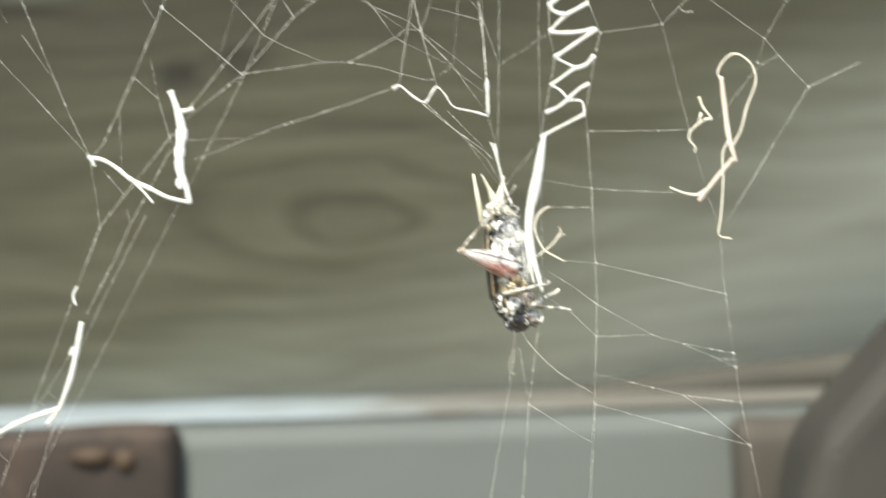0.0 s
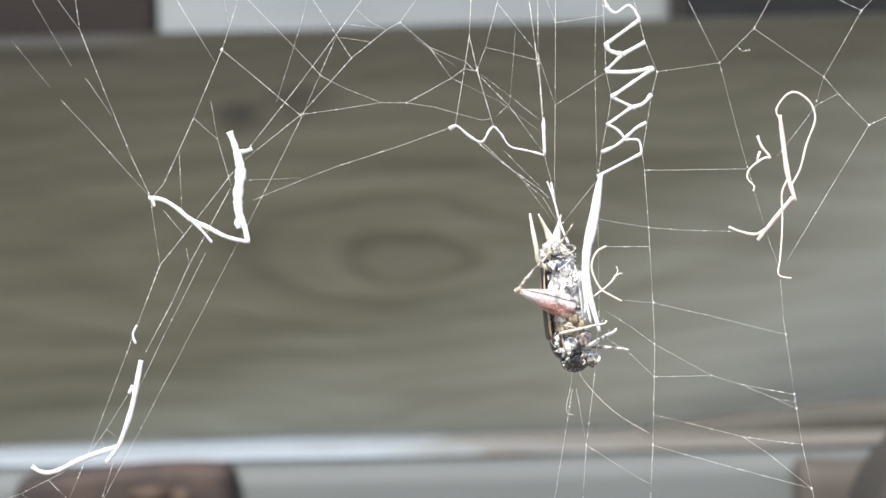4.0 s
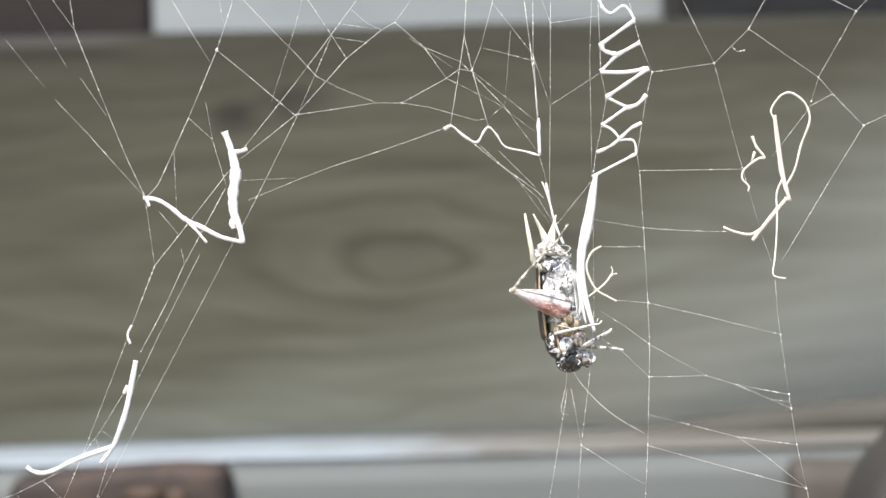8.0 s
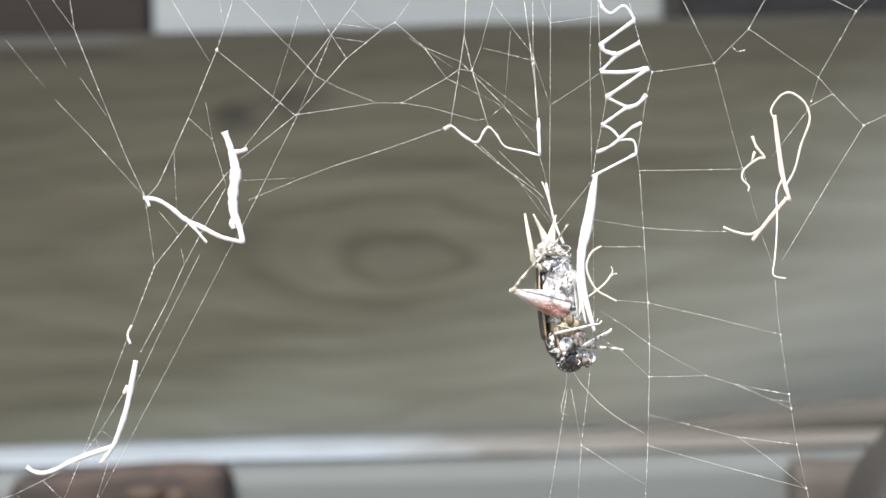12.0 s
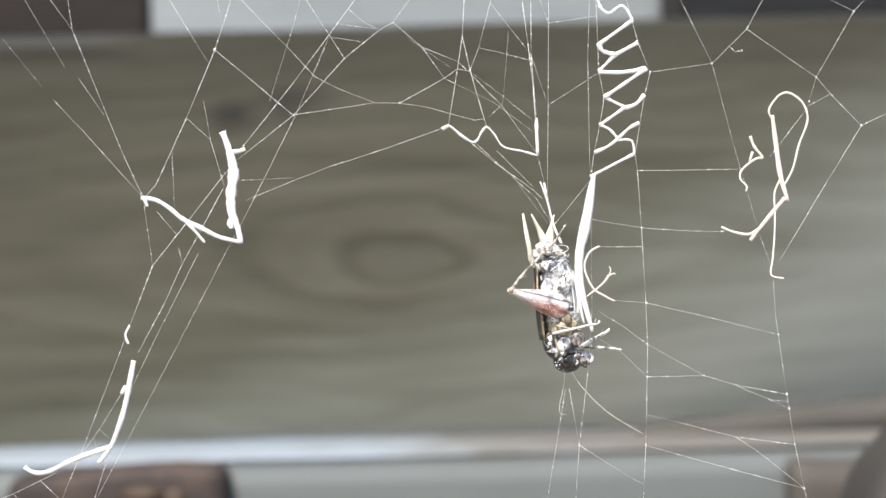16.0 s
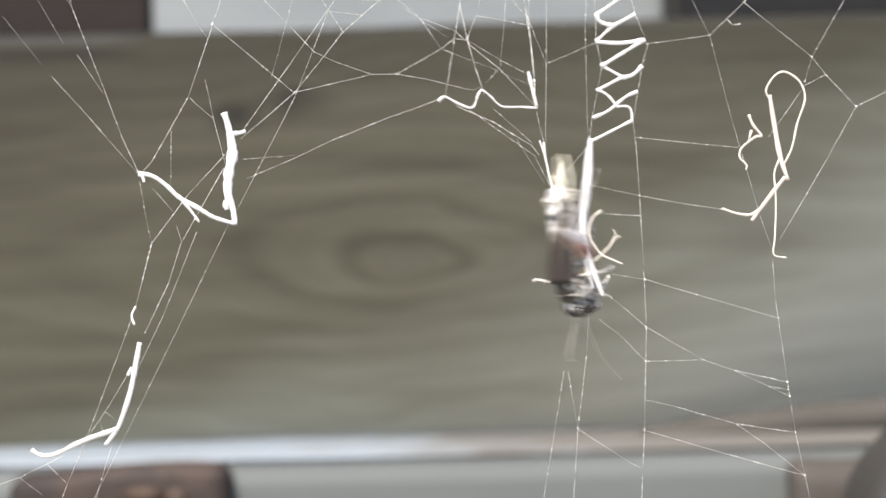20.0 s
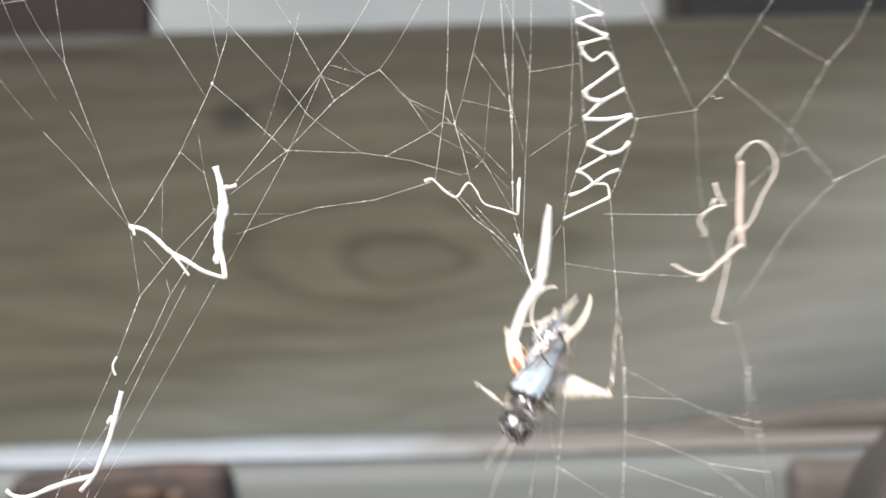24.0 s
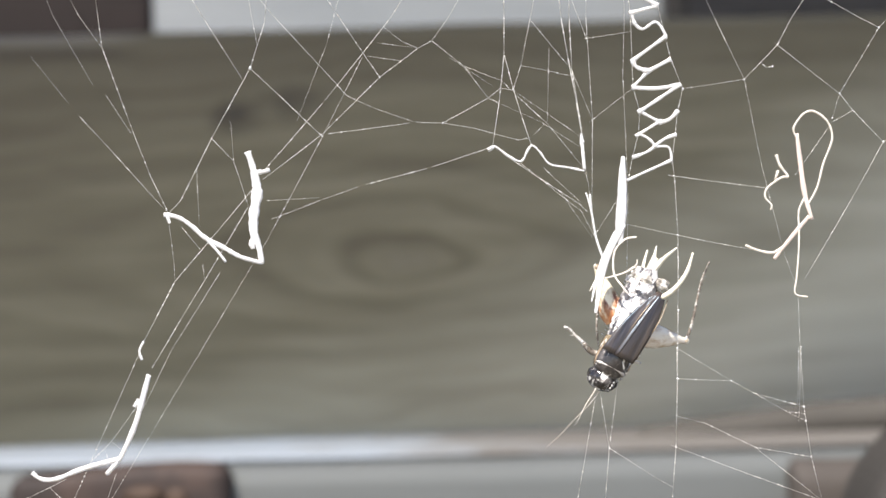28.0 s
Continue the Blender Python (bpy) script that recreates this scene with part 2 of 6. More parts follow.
GREY = stained("grey_rail", (0.028, 0.026, 0.024), (0.039, 0.036, 0.033), (0.054, 0.050, 0.046), 22.0)
GAP_DARK = stained("grey_brown_gap", (0.045, 0.042, 0.036), (0.064, 0.060, 0.052), (0.088, 0.082, 0.073), 40.0, (0.5, 1, 1))
DRAB = stained("drab_brown_block", (0.028, 0.024, 0.021), (0.056, 0.049, 0.044), (0.11, 0.096, 0.086), 30.0, (0.5, 1, 1))
LEDGE = ledge_tone()
SOIL = stained("dry_ground", (0.10, 0.085, 0.06), (0.16, 0.14, 0.10), (0.22, 0.2, 0.15), 3.0, (1, 1, 1))
SILK = silk("white_silk", (0.90, 0.90, 0.91), 0.25)
THREAD = silk("thin_silk", (0.88, 0.87, 0.84), 0.3)
STRAW = silk("pale_fibre", (0.86, 0.80, 0.72), 0.2)
PINK = silk("pinkish_fibre", (0.88, 0.74, 0.67), 0.2)
DARK_SHELL = chitin("black_brown_shell", (0.010, 0.009, 0.010), (0.045, 0.042, 0.045), (0.20, 0.19, 0.19), 0.2, 900.0, 0.22)
COLLAR_SHELL = chitin("dull_brown_collar", (0.014, 0.012, 0.012), (0.034, 0.030, 0.029), (0.13, 0.12, 0.115), 0.3, 900.0, 0.2)
HEAD_SHELL = chitin("black_head_shell", (0.006, 0.006, 0.007), (0.024, 0.022, 0.024), (0.16, 0.15, 0.15), 0.16, 900.0, 0.34)
JAW_SHELL = chitin("grey_mottled_jaw", (0.03, 0.026, 0.024), (0.20, 0.17, 0.16), (0.58, 0.53, 0.50), 0.2, 1300.0, 0.3)
SIDE_SHELL = chitin("ochre_striped_side", (0.08, 0.058, 0.036), (0.34, 0.27, 0.17), (0.72, 0.66, 0.54), 0.25, 600.0, 0.25, (3, 3, 0.35))
# white silk with the abdomen's bright glint put into its colour
GLINT_SILK = chitin("glinting_white_silk", (0.03, 0.03, 0.036), (0.34, 0.34, 0.36), (0.82, 0.82, 0.83), 0.15, 800.0, 0.55)
BELLY = chitin("silk_smeared_belly", (0.015, 0.015, 0.018), (0.12, 0.115, 0.12), (0.62, 0.61, 0.62), 0.16, 650.0, 0.66)
EYE_SHELL = chitin("black_eye", (0.004, 0.004, 0.005), (0.010, 0.009, 0.010), (0.03, 0.028, 0.028), 0.08, 300.0)
TAIL_SILK = chitin("ragged_tail_silk", (0.10, 0.09, 0.078), (0.42, 0.395, 0.35), (0.81, 0.79, 0.75), 0.4, 1000.0, 0.42)
GREY_LEG = chitin("grey_brown_shin", (0.03, 0.025, 0.021), (0.24, 0.205, 0.17), (0.78, 0.74, 0.68), 0.3, 550.0, 0.4)
WHITE_LEG = chitin("silvery_leg", (0.20, 0.18, 0.16), (0.60, 0.57, 0.54), (0.82, 0.80, 0.78), 0.3, 900.0, 0.45)
WING = chitin("brown_wing", (0.018, 0.012, 0.010), (0.048, 0.034, 0.027), (0.11, 0.08, 0.06), 0.33, 260.0, 0.0, (3, 3, 0.2))
WING_SHADER = WING.node_tree.nodes["Principled BSDF"]
WING_SHADER.inputs["Specular IOR Level"].default_value = 0.85
WING_SHADER.inputs["Coat Weight"].default_value = 0.0
# blue tint on the gloss stands in for the sky's reflection
WING_SHADER.inputs["Specular Tint"].default_value = (0.55, 0.78, 1.0, 1.0)
VEIN = chitin("tan_wing_edge", (0.22, 0.15, 0.09), (0.36, 0.27, 0.18), (0.5, 0.4, 0.3), 0.3)
RED_LEG = thigh_shell()
ORANGE = amber_thigh()
TAN_LEG = chitin("tan_shin", (0.16, 0.11, 0.07), (0.42, 0.34, 0.24), (0.68, 0.6, 0.48), 0.35, 700.0, 0.4)
CREAM = chitin("cream_tip", (0.66, 0.60, 0.45), (0.80, 0.76, 0.62), (0.88, 0.85, 0.77), 0.4, 600.0, 0.2)


# ---- mesh tools ----
def mesh_of(name, verts, faces, material, smooth=True):
    me = bpy.data.meshes.new(name)
    me.from_pydata([tuple(v) for v in verts], [], faces)
    me.update()
    me.materials.append(material)
    if smooth:
        me.polygons.foreach_set("use_smooth", [True] * len(me.polygons))
    return me


def part(name, data, parent, m=None, label=""):
    ob = new(name, data)
    ob.parent = parent
    if m is not None:
        ob.matrix_basis = m
    return tagged(ob, label)


def smooth_line(pts, radii, per=4):
    """A rounded line through the points, with its radii."""
    if len(pts) < 3:
        return [Vector(p) for p in pts], list(radii)
    out, rr = [], []
    p = [Vector(q) for q in pts]
    for i in range(len(p) - 1):
        a, b, c, d = p[max(i - 1, 0)], p[i], p[i + 1], p[min(i + 2, len(p) - 1)]
        for k in range(per):
            s = k / per
            out.append(0.5 * ((2 * b) + (c - a) * s + (2 * a - 5 * b + 4 * c - d) * s * s + (3 * b - a - 3 * c + d) * s ** 3))
            rr.append(radii[i] * (1 - s) + radii[i + 1] * s)
    out.append(p[-1])
    rr.append(radii[-1])
    return out, rr


def tube(pts, radii, sides=6, flat=1.0, base=(), per=4, rough=0.0):
    """Verts and faces of a tapered tube; flat squeezes it from front to back. base: an earlier tube to add to."""
    verts, faces = (list(base[0]), list(base[1])) if base else ([], [])
    if len(radii) != len(pts):
        radii = list(np.interp(np.linspace(0, 1, len(pts)), np.linspace(0, 1, len(radii)), radii))
    line, rr = smooth_line(pts, radii, per)
    side = None
    first = len(verts)
    for i, q in enumerate(line):
        d = (line[min(i + 1, len(line) - 1)] - line[max(i - 1, 0)]).normalized()
        if side is None:
            side = d.cross(Vector((0, 1, 0)))
            if side.length < 0.1:
                side = d.cross(Vector((1, 0, 0)))
        side = (side - d * side.dot(d)).normalized()
        up = d.cross(side)
        r = rr[i] * (1 + random.uniform(-rough, rough))
        for k in range(sides):
            a = 2 * math.pi * k / sides
            verts.append(q + side * (r * math.cos(a)) + up * (r * flat * math.sin(a)))
    n = len(line)
    for i in range(n - 1):
        for k in range(sides):
            a, b = first + i * sides + k, first + i * sides + (k + 1) % sides
            faces.append((a, b, b + sides, a + sides))
    faces.append(tuple(first + k for k in reversed(range(sides))))
    faces.append(tuple(first + (n - 1) * sides + k for k in range(sides)))
    return verts, faces


def blob(centre, radii, rings=8, sides=12, base=(), lump=0.0):
    """Verts and faces of a rounded body."""
    verts, faces = (list(base[0]), list(base[1])) if base else ([], [])
    c = Vector(centre)
    first = len(verts)
    for i in range(1, rings):
        th = math.pi * i / rings
        for k in range(sides):
            a = 2 * math.pi * k / sides
            s = 1 + random.uniform(-lump, lump)
            verts.append(c + Vector((radii[0] * math.sin(th) * math.cos(a) * s, radii[1] * math.sin(th) * math.sin(a) * s, radii[2] * math.cos(th))))
    top, low = len(verts), len(verts) + 1
    verts += [c + Vector((0, 0, radii[2])), c - Vector((0, 0, radii[2]))]
    for i in range(rings - 2):
        for k in range(sides):
            a, b = first + i * sides + k, first + i * sides + (k + 1) % sides
            faces.append((a, a + sides, b + sides, b))
    for k in range(sides):
        faces.append((top, first + k, first + (k + 1) % sides))
        e = first + (rings - 2) * sides
        faces.append((low, e + (k + 1) % sides, e + k))
    return verts, faces


def slab(name, sx, sy, sz, material, bevel=0.004, wobble=0.0, cuts=1):
    """A board with rounded, slightly uneven edges, centred on its own origin."""
    bm = bmesh.new()
    bmesh.ops.create_cube(bm, size=1.0)
    bmesh.ops.scale(bm, vec=(sx, sy, sz), verts=bm.verts)
    if cuts > 1:
        long_edges = [e for e in bm.edges if abs((e.verts[0].co - e.verts[1].co).x) > 0.5 * sx]
        bmesh.ops.subdivide_edges(bm, edges=long_edges, cuts=cuts, use_grid_fill=True)
    bmesh.ops.bevel(bm, geom=[e for e in bm.edges if e.calc_face_angle(0) > 0.5], offset=bevel, segments=3, profile=0.5, affect="EDGES")
    for v in bm.verts:
        v.co += wobble * noise.noise_vector(v.co * 25)
    me = bpy.data.meshes.new(name)
    bm.to_mesh(me)
    bm.free()
    me.materials.append(material)
    me.polygons.foreach_set("use_smooth", [True] * len(me.polygons))
    return me


# ---- the setting ----
ground = new("ground", slab("ground", 400, 400, 0.2, SOIL, 0.02))
ground.matrix_basis = pose(0, 0, -0.1)
tagged(ground, "dry trodden earth under the timber screen", "ground", kind="structure")

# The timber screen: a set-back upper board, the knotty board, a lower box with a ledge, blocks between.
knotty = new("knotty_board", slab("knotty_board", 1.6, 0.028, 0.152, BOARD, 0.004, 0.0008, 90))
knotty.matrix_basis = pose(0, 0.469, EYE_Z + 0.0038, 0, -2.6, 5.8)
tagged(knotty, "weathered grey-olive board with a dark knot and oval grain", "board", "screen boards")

upper = new("upper_board", slab("upper_board", 0.2243, 0.03, 0.30, PALE, 0.004, 0.0006, 20))
upper.matrix_basis = pose(-0.0207, 0.543, EYE_Z + 0.2285, 0, -0.3, 2.0)
tagged(upper, "pale painted board behind the knotty board", "board", "screen boards")
# the right timber takes the lighter DRAB to offset the shade on it
for sx, z0, wide, tone in ((-0.4216, 0.2085, 0.6, BROWN), (0.390, 0.2225, 0.6, DRAB)):
    b = new("brown_post_board", slab("brown_post_board", wide, 0.05, 0.30, tone, 0.004, 0.001, 12))
    b.matrix_basis = pose(sx, 0.535, EYE_Z + z0, 0, -1.5, 2.0)
    tagged(b, "dark brown timber beside the pale painted board", "board", "brown timbers")

backing = new("back_panel", slab("back_panel", 1.8, 0.03, 1.6, BROWN, 0.004))
backing.matrix_basis = pose(0, 0.62, 0.85, 0, 0, 2.0)
tagged(backing, "dark brown timber panel closing the screen behind", "panel", kind="structure")

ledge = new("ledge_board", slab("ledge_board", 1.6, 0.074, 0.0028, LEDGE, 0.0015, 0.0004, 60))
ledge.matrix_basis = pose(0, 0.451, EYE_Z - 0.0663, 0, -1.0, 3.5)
tagged(ledge, "worn pale ledge board below the knotty board, brown towards one end", "board", "screen boards")

front = new("lower_board", slab("lower_board", 1.6, 0.02, 0.5, GREEN, 0.006, 0.0006, 30))
front.matrix_basis = pose(0.0, 0.4085, EYE_Z - 0.0673 - 0.25, 0, -0.9, 3.5)
tagged(front, "smooth grey-green board under the worn ledge", "board", "screen boards")

block = new("rusty_block", slab("rusty_block", 0.0645, 0.014, 0.10, RUST, 0.0045, 0.003, 12))
block.matrix_basis = pose(-0.0970, 0.3925, EYE_Z - 0.1172, 0, -0.6, 3.5)
tagged(block, "dark rusty-brown block fixed under the worn ledge", "block", "brown blocks")
for kx, kz, wide, tall in ((0.0075, 0.0432, 0.0068, 0.0030), (0.0170, 0.0418, 0.0038, 0.0038)):
    knob_mesh = mesh_of("knob", *blob((0, 0, 0), (wide, 0.0035, tall), lump=0.12), KNOB)
    part("knob", knob_mesh, block, pose(kx, -0.006, kz), "lighter rusty lump")
block = new("rusty_block", slab("rusty_block", 0.12, 0.014, 0.12, DRAB, 0.006, 0.004, 12))
block.matrix_basis = pose(0.1672, 0.395, EYE_Z - 0.1215, 0, -3, 3.5)
tagged(block, "broad drab-brown block fixed under the worn ledge", "block", "brown blocks")
# strip added in place of the dark shaded gap under the knotty board
cleat = new("ledge_gap_strip", slab("ledge_gap_strip", 0.20, 0.016, 0.012, GAP_DARK, 0.005, 0.0015, 16))
cleat.matrix_basis = pose(0.165, 0.452, EYE_Z - 0.0560, 0, -7.0, 3.5)
tagged(cleat, "drab brown strip standing for the shaded gap above the worn ledge", "cleat", "brown blocks")

# A grey plate with one corner cut away, before the lower board.
bm = bmesh.new()
corners = ((0, 0), (0.036, 0.042), (0.42, 0.046), (0.42, -0.5), (-0.006, -0.5), (-0.004, -0.02))
bmesh.ops.extrude_face_region(bm, geom=[bm.faces.new([bm.verts.new((x, 0.0, z)) for x, z in corners])])
for v in bm.verts[len(corners):]:
    v.co.y += 0.03
bmesh.ops.recalc_face_normals(bm, faces=bm.faces)
bmesh.ops.bevel(bm, geom=bm.edges[:], offset=0.007, segments=4, profile=0.5, affect="EDGES")
plate_mesh = bpy.data.meshes.new("grey_plate")
bm.to_mesh(plate_mesh)
bm.free()
plate_mesh.materials.append(GREY)
plate = new("grey_plate", plate_mesh)
plate.matrix_basis = pose(0.1072, 0.317, EYE_Z - 0.0592)
tagged(plate, "grey wooden plate with a cut corner before the lower board", "plate")

# An unseen beam and posts, added overhead to lay shade on the knotty board.
beam = new("shade_beam", slab("shade_beam", 3.0, 0.05, 0.18, BROWN, 0.006))
beam.matrix_basis = pose(-0.3, -0.139, EYE_Z + 0.985, 0, -3.2, 3.5)
tagged(beam, "unseen dark brown beam added overhead to shade the board", "beam", kind="structure")
for x, y, tall in ((-1.7, -0.225, 0.86), (1.1, -0.053, 1.01)):
    post = new("shade_beam_post", slab("shade_beam_post", 0.09, 0.09, EYE_Z + tall, BROWN, 0.006))
    post.matrix_basis = pose(x, y, (EYE_Z + tall) / 2)
    tagged(post, "unseen dark brown post added to carry the shading beam", "post", "beam posts", kind="structure")

# ---- the web ----
MM = 0.001
WEB = (0.0, 0.2, EYE_Z)
web = new("spider_web")
web.matrix_basis = pose(*WEB)
tagged(web, "torn sunlit orb web of white threads with sticky droplets", "spider web")
FOLLOW = []  # (object, end a, end b): pieces that swing with the web
TORN = {}  # object: (place it hangs from once torn, how far below that place it starts, in mm)


def depth_at(u, v):
    """How far a place of the web stands before or behind its middle plane, in mm."""
    return 2.2 * math.sin(u * 0.045 + 0.6) + 1.4 * math.sin(v * 0.07)


def spot(u, v):
    return Vector((u * MM, depth_at(u, v) * MM, v * MM))


def strand(r, *pts, torn=False):
    """Straight threads from node to node, r: radius in hundredths of a millimetre. torn: it later hangs from its last node."""
    for i, ((ua, va), (ub, vb)) in enumerate(zip(pts, pts[1:])):
        a, b = spot(ua, va), spot(ub, vb)
        mid = (a + b) / 2
        d = b - a
        if d.length < 1e-6:
            continue
        ends = 1.004
        n = max(2, int(d.length / 0.004))
        line = []
        for i in range(n + 1):
            s = (i / n - 0.5) * ends
            line.append(d * s + Vector((0, 0, -0.012 * d.length * (0.25 - s * s))))
        rad = r * 0.62e-5
        v, f = tube(line, [rad] * len(line), 4, 1.0, per=1)
        way = d.normalized()
        s = random.uniform(0, 0.0012) / d.length - 0.5
        while s < 0.5:
            q = random.choice((0.00003, 0.00004, 0.00004, 0.00005, 0.00006, 0.00007, 0.0001)) * (r / 4) ** 0.4
            at = d * s + Vector((0, 0, -0.012 * d.length * (0.25 - s * s)))
            v, f = tube([at - way * q * 1.8, at - way * q * 0.8, at + way * q * 0.8, at + way * q * 1.8], [q * 0.35, q, q, q * 0.35], 5, 1.0, (v, f), 1)
            s += random.choice((0.0003, 0.0005, 0.0007, 0.001, 0.0018)) * random.uniform(0.8, 1.2) / d.length
        ob = part("strand", mesh_of("strand", v, f, THREAD), web, Matrix.Translation(mid))
        FOLLOW.append((ob, (ua, va), (ub, vb)))
        if torn:
            TORN[ob] = pts[-1], sum(math.dist(p, q) for p, q in zip(pts[i + 1:], pts[i + 2:]))


def scrap(name, label, category, a, b, group=""):
    """A loose thing caught in the web, carried by the places a and b of the web (mm)."""
    ob = new(name)
    ob.matrix_basis = pose(*WEB) @ Matrix.Translation((spot(*a) + spot(*b)) / 2)
    FOLLOW.append((ob, a, b))
    return tagged(ob, label, category, group)


def strip(name, parent, material, radii, *pts, flat=0.5, label="", rough=0.17, lift=0.0):
    """One bent strip of a scrap; pts and radii in mm in the web."""
    mid = parent.matrix_basis.translation - Vector(WEB)
    line = [spot(*q) - mid - Vector((0, lift * MM, 0)) for q in pts]
    v, f = tube(line, [r * MM for r in radii], 8, flat, per=5, rough=rough)
    return part(name, mesh_of(name, v, f, material), parent, None, label)


# Threads of the upper corner.
strand(4, (-72.38, 42.43), (-55.69, 44.89), (-45.59, 45.59), (-31.09, 46.2), (-24.95, 45.32))
strand(2, (-68.87, 50.16), (-64.47, 38.74), (-58.32, 28.2))
strand(3, (-67.11, 51.91), (-60.52, 38.74), (-57.01, 33.91))
strand(4, (-59.03, 51.03), (-57.62, 38.74), (-57.01, 33.91), (-51.74, 20.73), (-48.84, 13.88), (-45.85, 7.82))
strand(3, (-56.13, 26.44), (-52.18, 20.73))
strand(3, (-60.08, 23.1), (-55.25, 18.09), (-45.85, 7.82))
strand(1.5, (-67.99, 32.59), (-61.84, 25.12))
strand(4, (-48.22, 49.28), (-41.64, 38.03), (-36.19, 29.07))
strand(5, (-31.09, 51.91), (-32.68, 37.86), (-35.05, 30.83), (-39.44, 20.29), (-44.01, 9.93), (-45.85, 7.82))
strand(3, (-35.93, 47.52), (-33.91, 34.34))
strand(4, (-35.05, 30.83), (-30.22, 26.88), (-22.93, 20.73))
strand(4, (-39.88, 49.28), (-31.09, 38.74), (-22.93, 30.39), (-19.68, 26.88))
strand(3, (-19.68, 26.88), (-16.16, 25.12), (-10.45, 22.93))
strand(3, (-39.44, 20.29), (-35.75, 16.95), (-33.55, 9.75))
strand(2, (-36.8, 22.93), (-35.75, 16.95))
strand(2, (-41.64, 15.02), (-41.11, 6.24))
# Long spokes.
strand(5, (-7.38, 48.4), (-13.53, 38.74), (-22.93, 26.0), (-31.09, 15.46))
strand(5, (-33.29, 11.95), (-38.56, 4.92), (-44.27, -2.55), (-47.61, -11.77))
strand(5, (-31.53, 13.88), (-22.93, 20.91), (-15.11, 29.78), (-9.57, 34.34), (-7.55, 35.49))
strand(3, (-7.55, 35.49), (-5.18, 38.74), (1.41, 49.28))
strand(5, (-33.73, 9.31), (-39.88, -2.55), (-42.34, -8.26), (-46.2, -15.72))
strand(3, (-40.32, 0.09), (-39.7, -2.55))
strand(3, (-17.48, 33.03), (-22.93, 20.29), (-31.09, 3.43))
strand(2.2, (-31.09, 3.43), (-33.29, -0.79), (-53.05, -38.74), (-57.45, -47.35))
strand(3, (-37.42, -0.79), (-43.39, -13.09), (-47.96, -22.75))
strand(3, (-30.22, 7.55), (-22.93, 10.63), (-17.48, 12.82))
strand(4, (-17.48, 12.82), (-8.26, 15.9), (0.53, 19.15))
strand(2, (-31.09, 10.63), (-22.93, 11.07))
strand(2, (-45.85, 7.11), (-44.71, 0.09), (-44.27, -2.55))
strand(3, (-43.83, 5.8), (-40.76, 2.28))
strand(3, (-48.22, -13.53), (-54.81, -30.66), (-58.32, -38.74), (-61.4, -46.47))
strand(3, (-48.66, -21.87), (-52.18, -27.58), (-54.81, -31.09))
strand(2, (-52.18, -27.58), (-50.6, -28.9))
strand(2, (-53.05, -28.9), (-52.53, -30.83))
strand(3, (-58.76, -34.17), (-65.79, -37.68), (-74.14, -40.76))
strand(3, (-61.4, -35.49), (-58.32, -38.56))
strand(2, (-65.79, -37.68), (-62.28, -40.32))
strand(3, (-51.3, -32.85), (-53.23, -38.74), (-55.25, -45.59))
# Middle of the web.
strand(4, (-28.46, 50.16), (-20.99, 38.74), (-17.48, 33.47), (-15.11, 29.78))
strand(3, (-14.41, 37.42), (-11.77, 35.22), (-9.57, 34.34))
strand(2, (-15.72, 35.05), (-9.14, 34.34))
strand(3, (-17.04, 33.03), (-11.95, 32.32))
strand(2, (-26.7, 22.93), (-22.93, 34.78), (-20.99, 42.25))
strand(4, (-7.55, 35.49), (-2.99, 31.71), (0.53, 26.88))
strand(4, (-2.99, 31.71), (2.72, 29.51), (3.86, 28.37))
strand(2, (-5.18, 33.03), (1.41, 28.64))
strand(4, (-22.93, 20.91), (-10.45, 22.93), (-6.5, 22.93))
strand(4, (-6.5, 22.93), (-2.11, 22.31), (5.36, 20.29), (6.68, 20.55))
strand(5, (-6.5, 22.93), (0.53, 26.88), (2.55, 28.37), (4.57, 28.02))
strand(2, (0.53, 26.88), (8.43, 23.1), (14.58, 18.53))
strand(6, (3.86, 52.79), (3.6, 38.74), (3.34, 33.47), (4.57, 28.2))
strand(8, (4.57, 28.2), (5.9, 23.6), (7.2, 19.3))
strand(6, (3.34, 33.47), (2.3, 26.6), (1.14, 19.41))
strand(4, (10.63, 51.03), (7.73, 38.74), (5.97, 31.89), (4.57, 28.2))
strand(3, (5.97, 31.71), (9.31, 31.01), (14.14, 29.78))
strand(3, (7.73, 38.74), (14.14, 30.83), (16.95, 22.75))
strand(2, (10.63, 34.34), (9.75, 22.93), (7.38, 20.73))
strand(2, (4.57, 28.02), (10.19, 23.8), (14.58, 20.29))
strand(3, (4.92, 27.32), (9.75, 22.49), (15.2, 15.02))
strand(8, (11.51, 53.67), (12.82, 38.74), (13.7, 32.59), (14.58, 25.56))
strand(11, (14.58, 25.56), (15.02, 19.41), (15.2, 14.84))
strand(6, (14.14, 52.79), (14.14, 38.74), (14.23, 30.83), (15.02, 21.17))
strand(3, (12.39, 47.52), (16.95, 35.66), (24.42, 36.8))
strand(4, (16.95, 52.79), (16.95, 38.74), (16.95, 22.75), (16.78, 8.87))
strand(3, (16.95, 22.75), (24.68, 27.76))
strand(3, (22.93, 52.79), (23.37, 38.74), (23.19, 29.95), (23.54, 11.51))
strand(5, (3.6, 17.66), (8.43, 13.7), (14.58, 9.31), (15.9, 7.99))
strand(3, (5.36, 16.78), (15.02, 7.99), (17.66, 3.6))
strand(3, (8.87, 15.46), (14.58, 9.75))
strand(2, (11.95, 10.63), (16.78, 4.04))
strand(3, (15.28, 14.58), (16.78, 8.87), (17.22, 3.6))
strand(3, (17.66, 3.6), (23.37, 10.63))
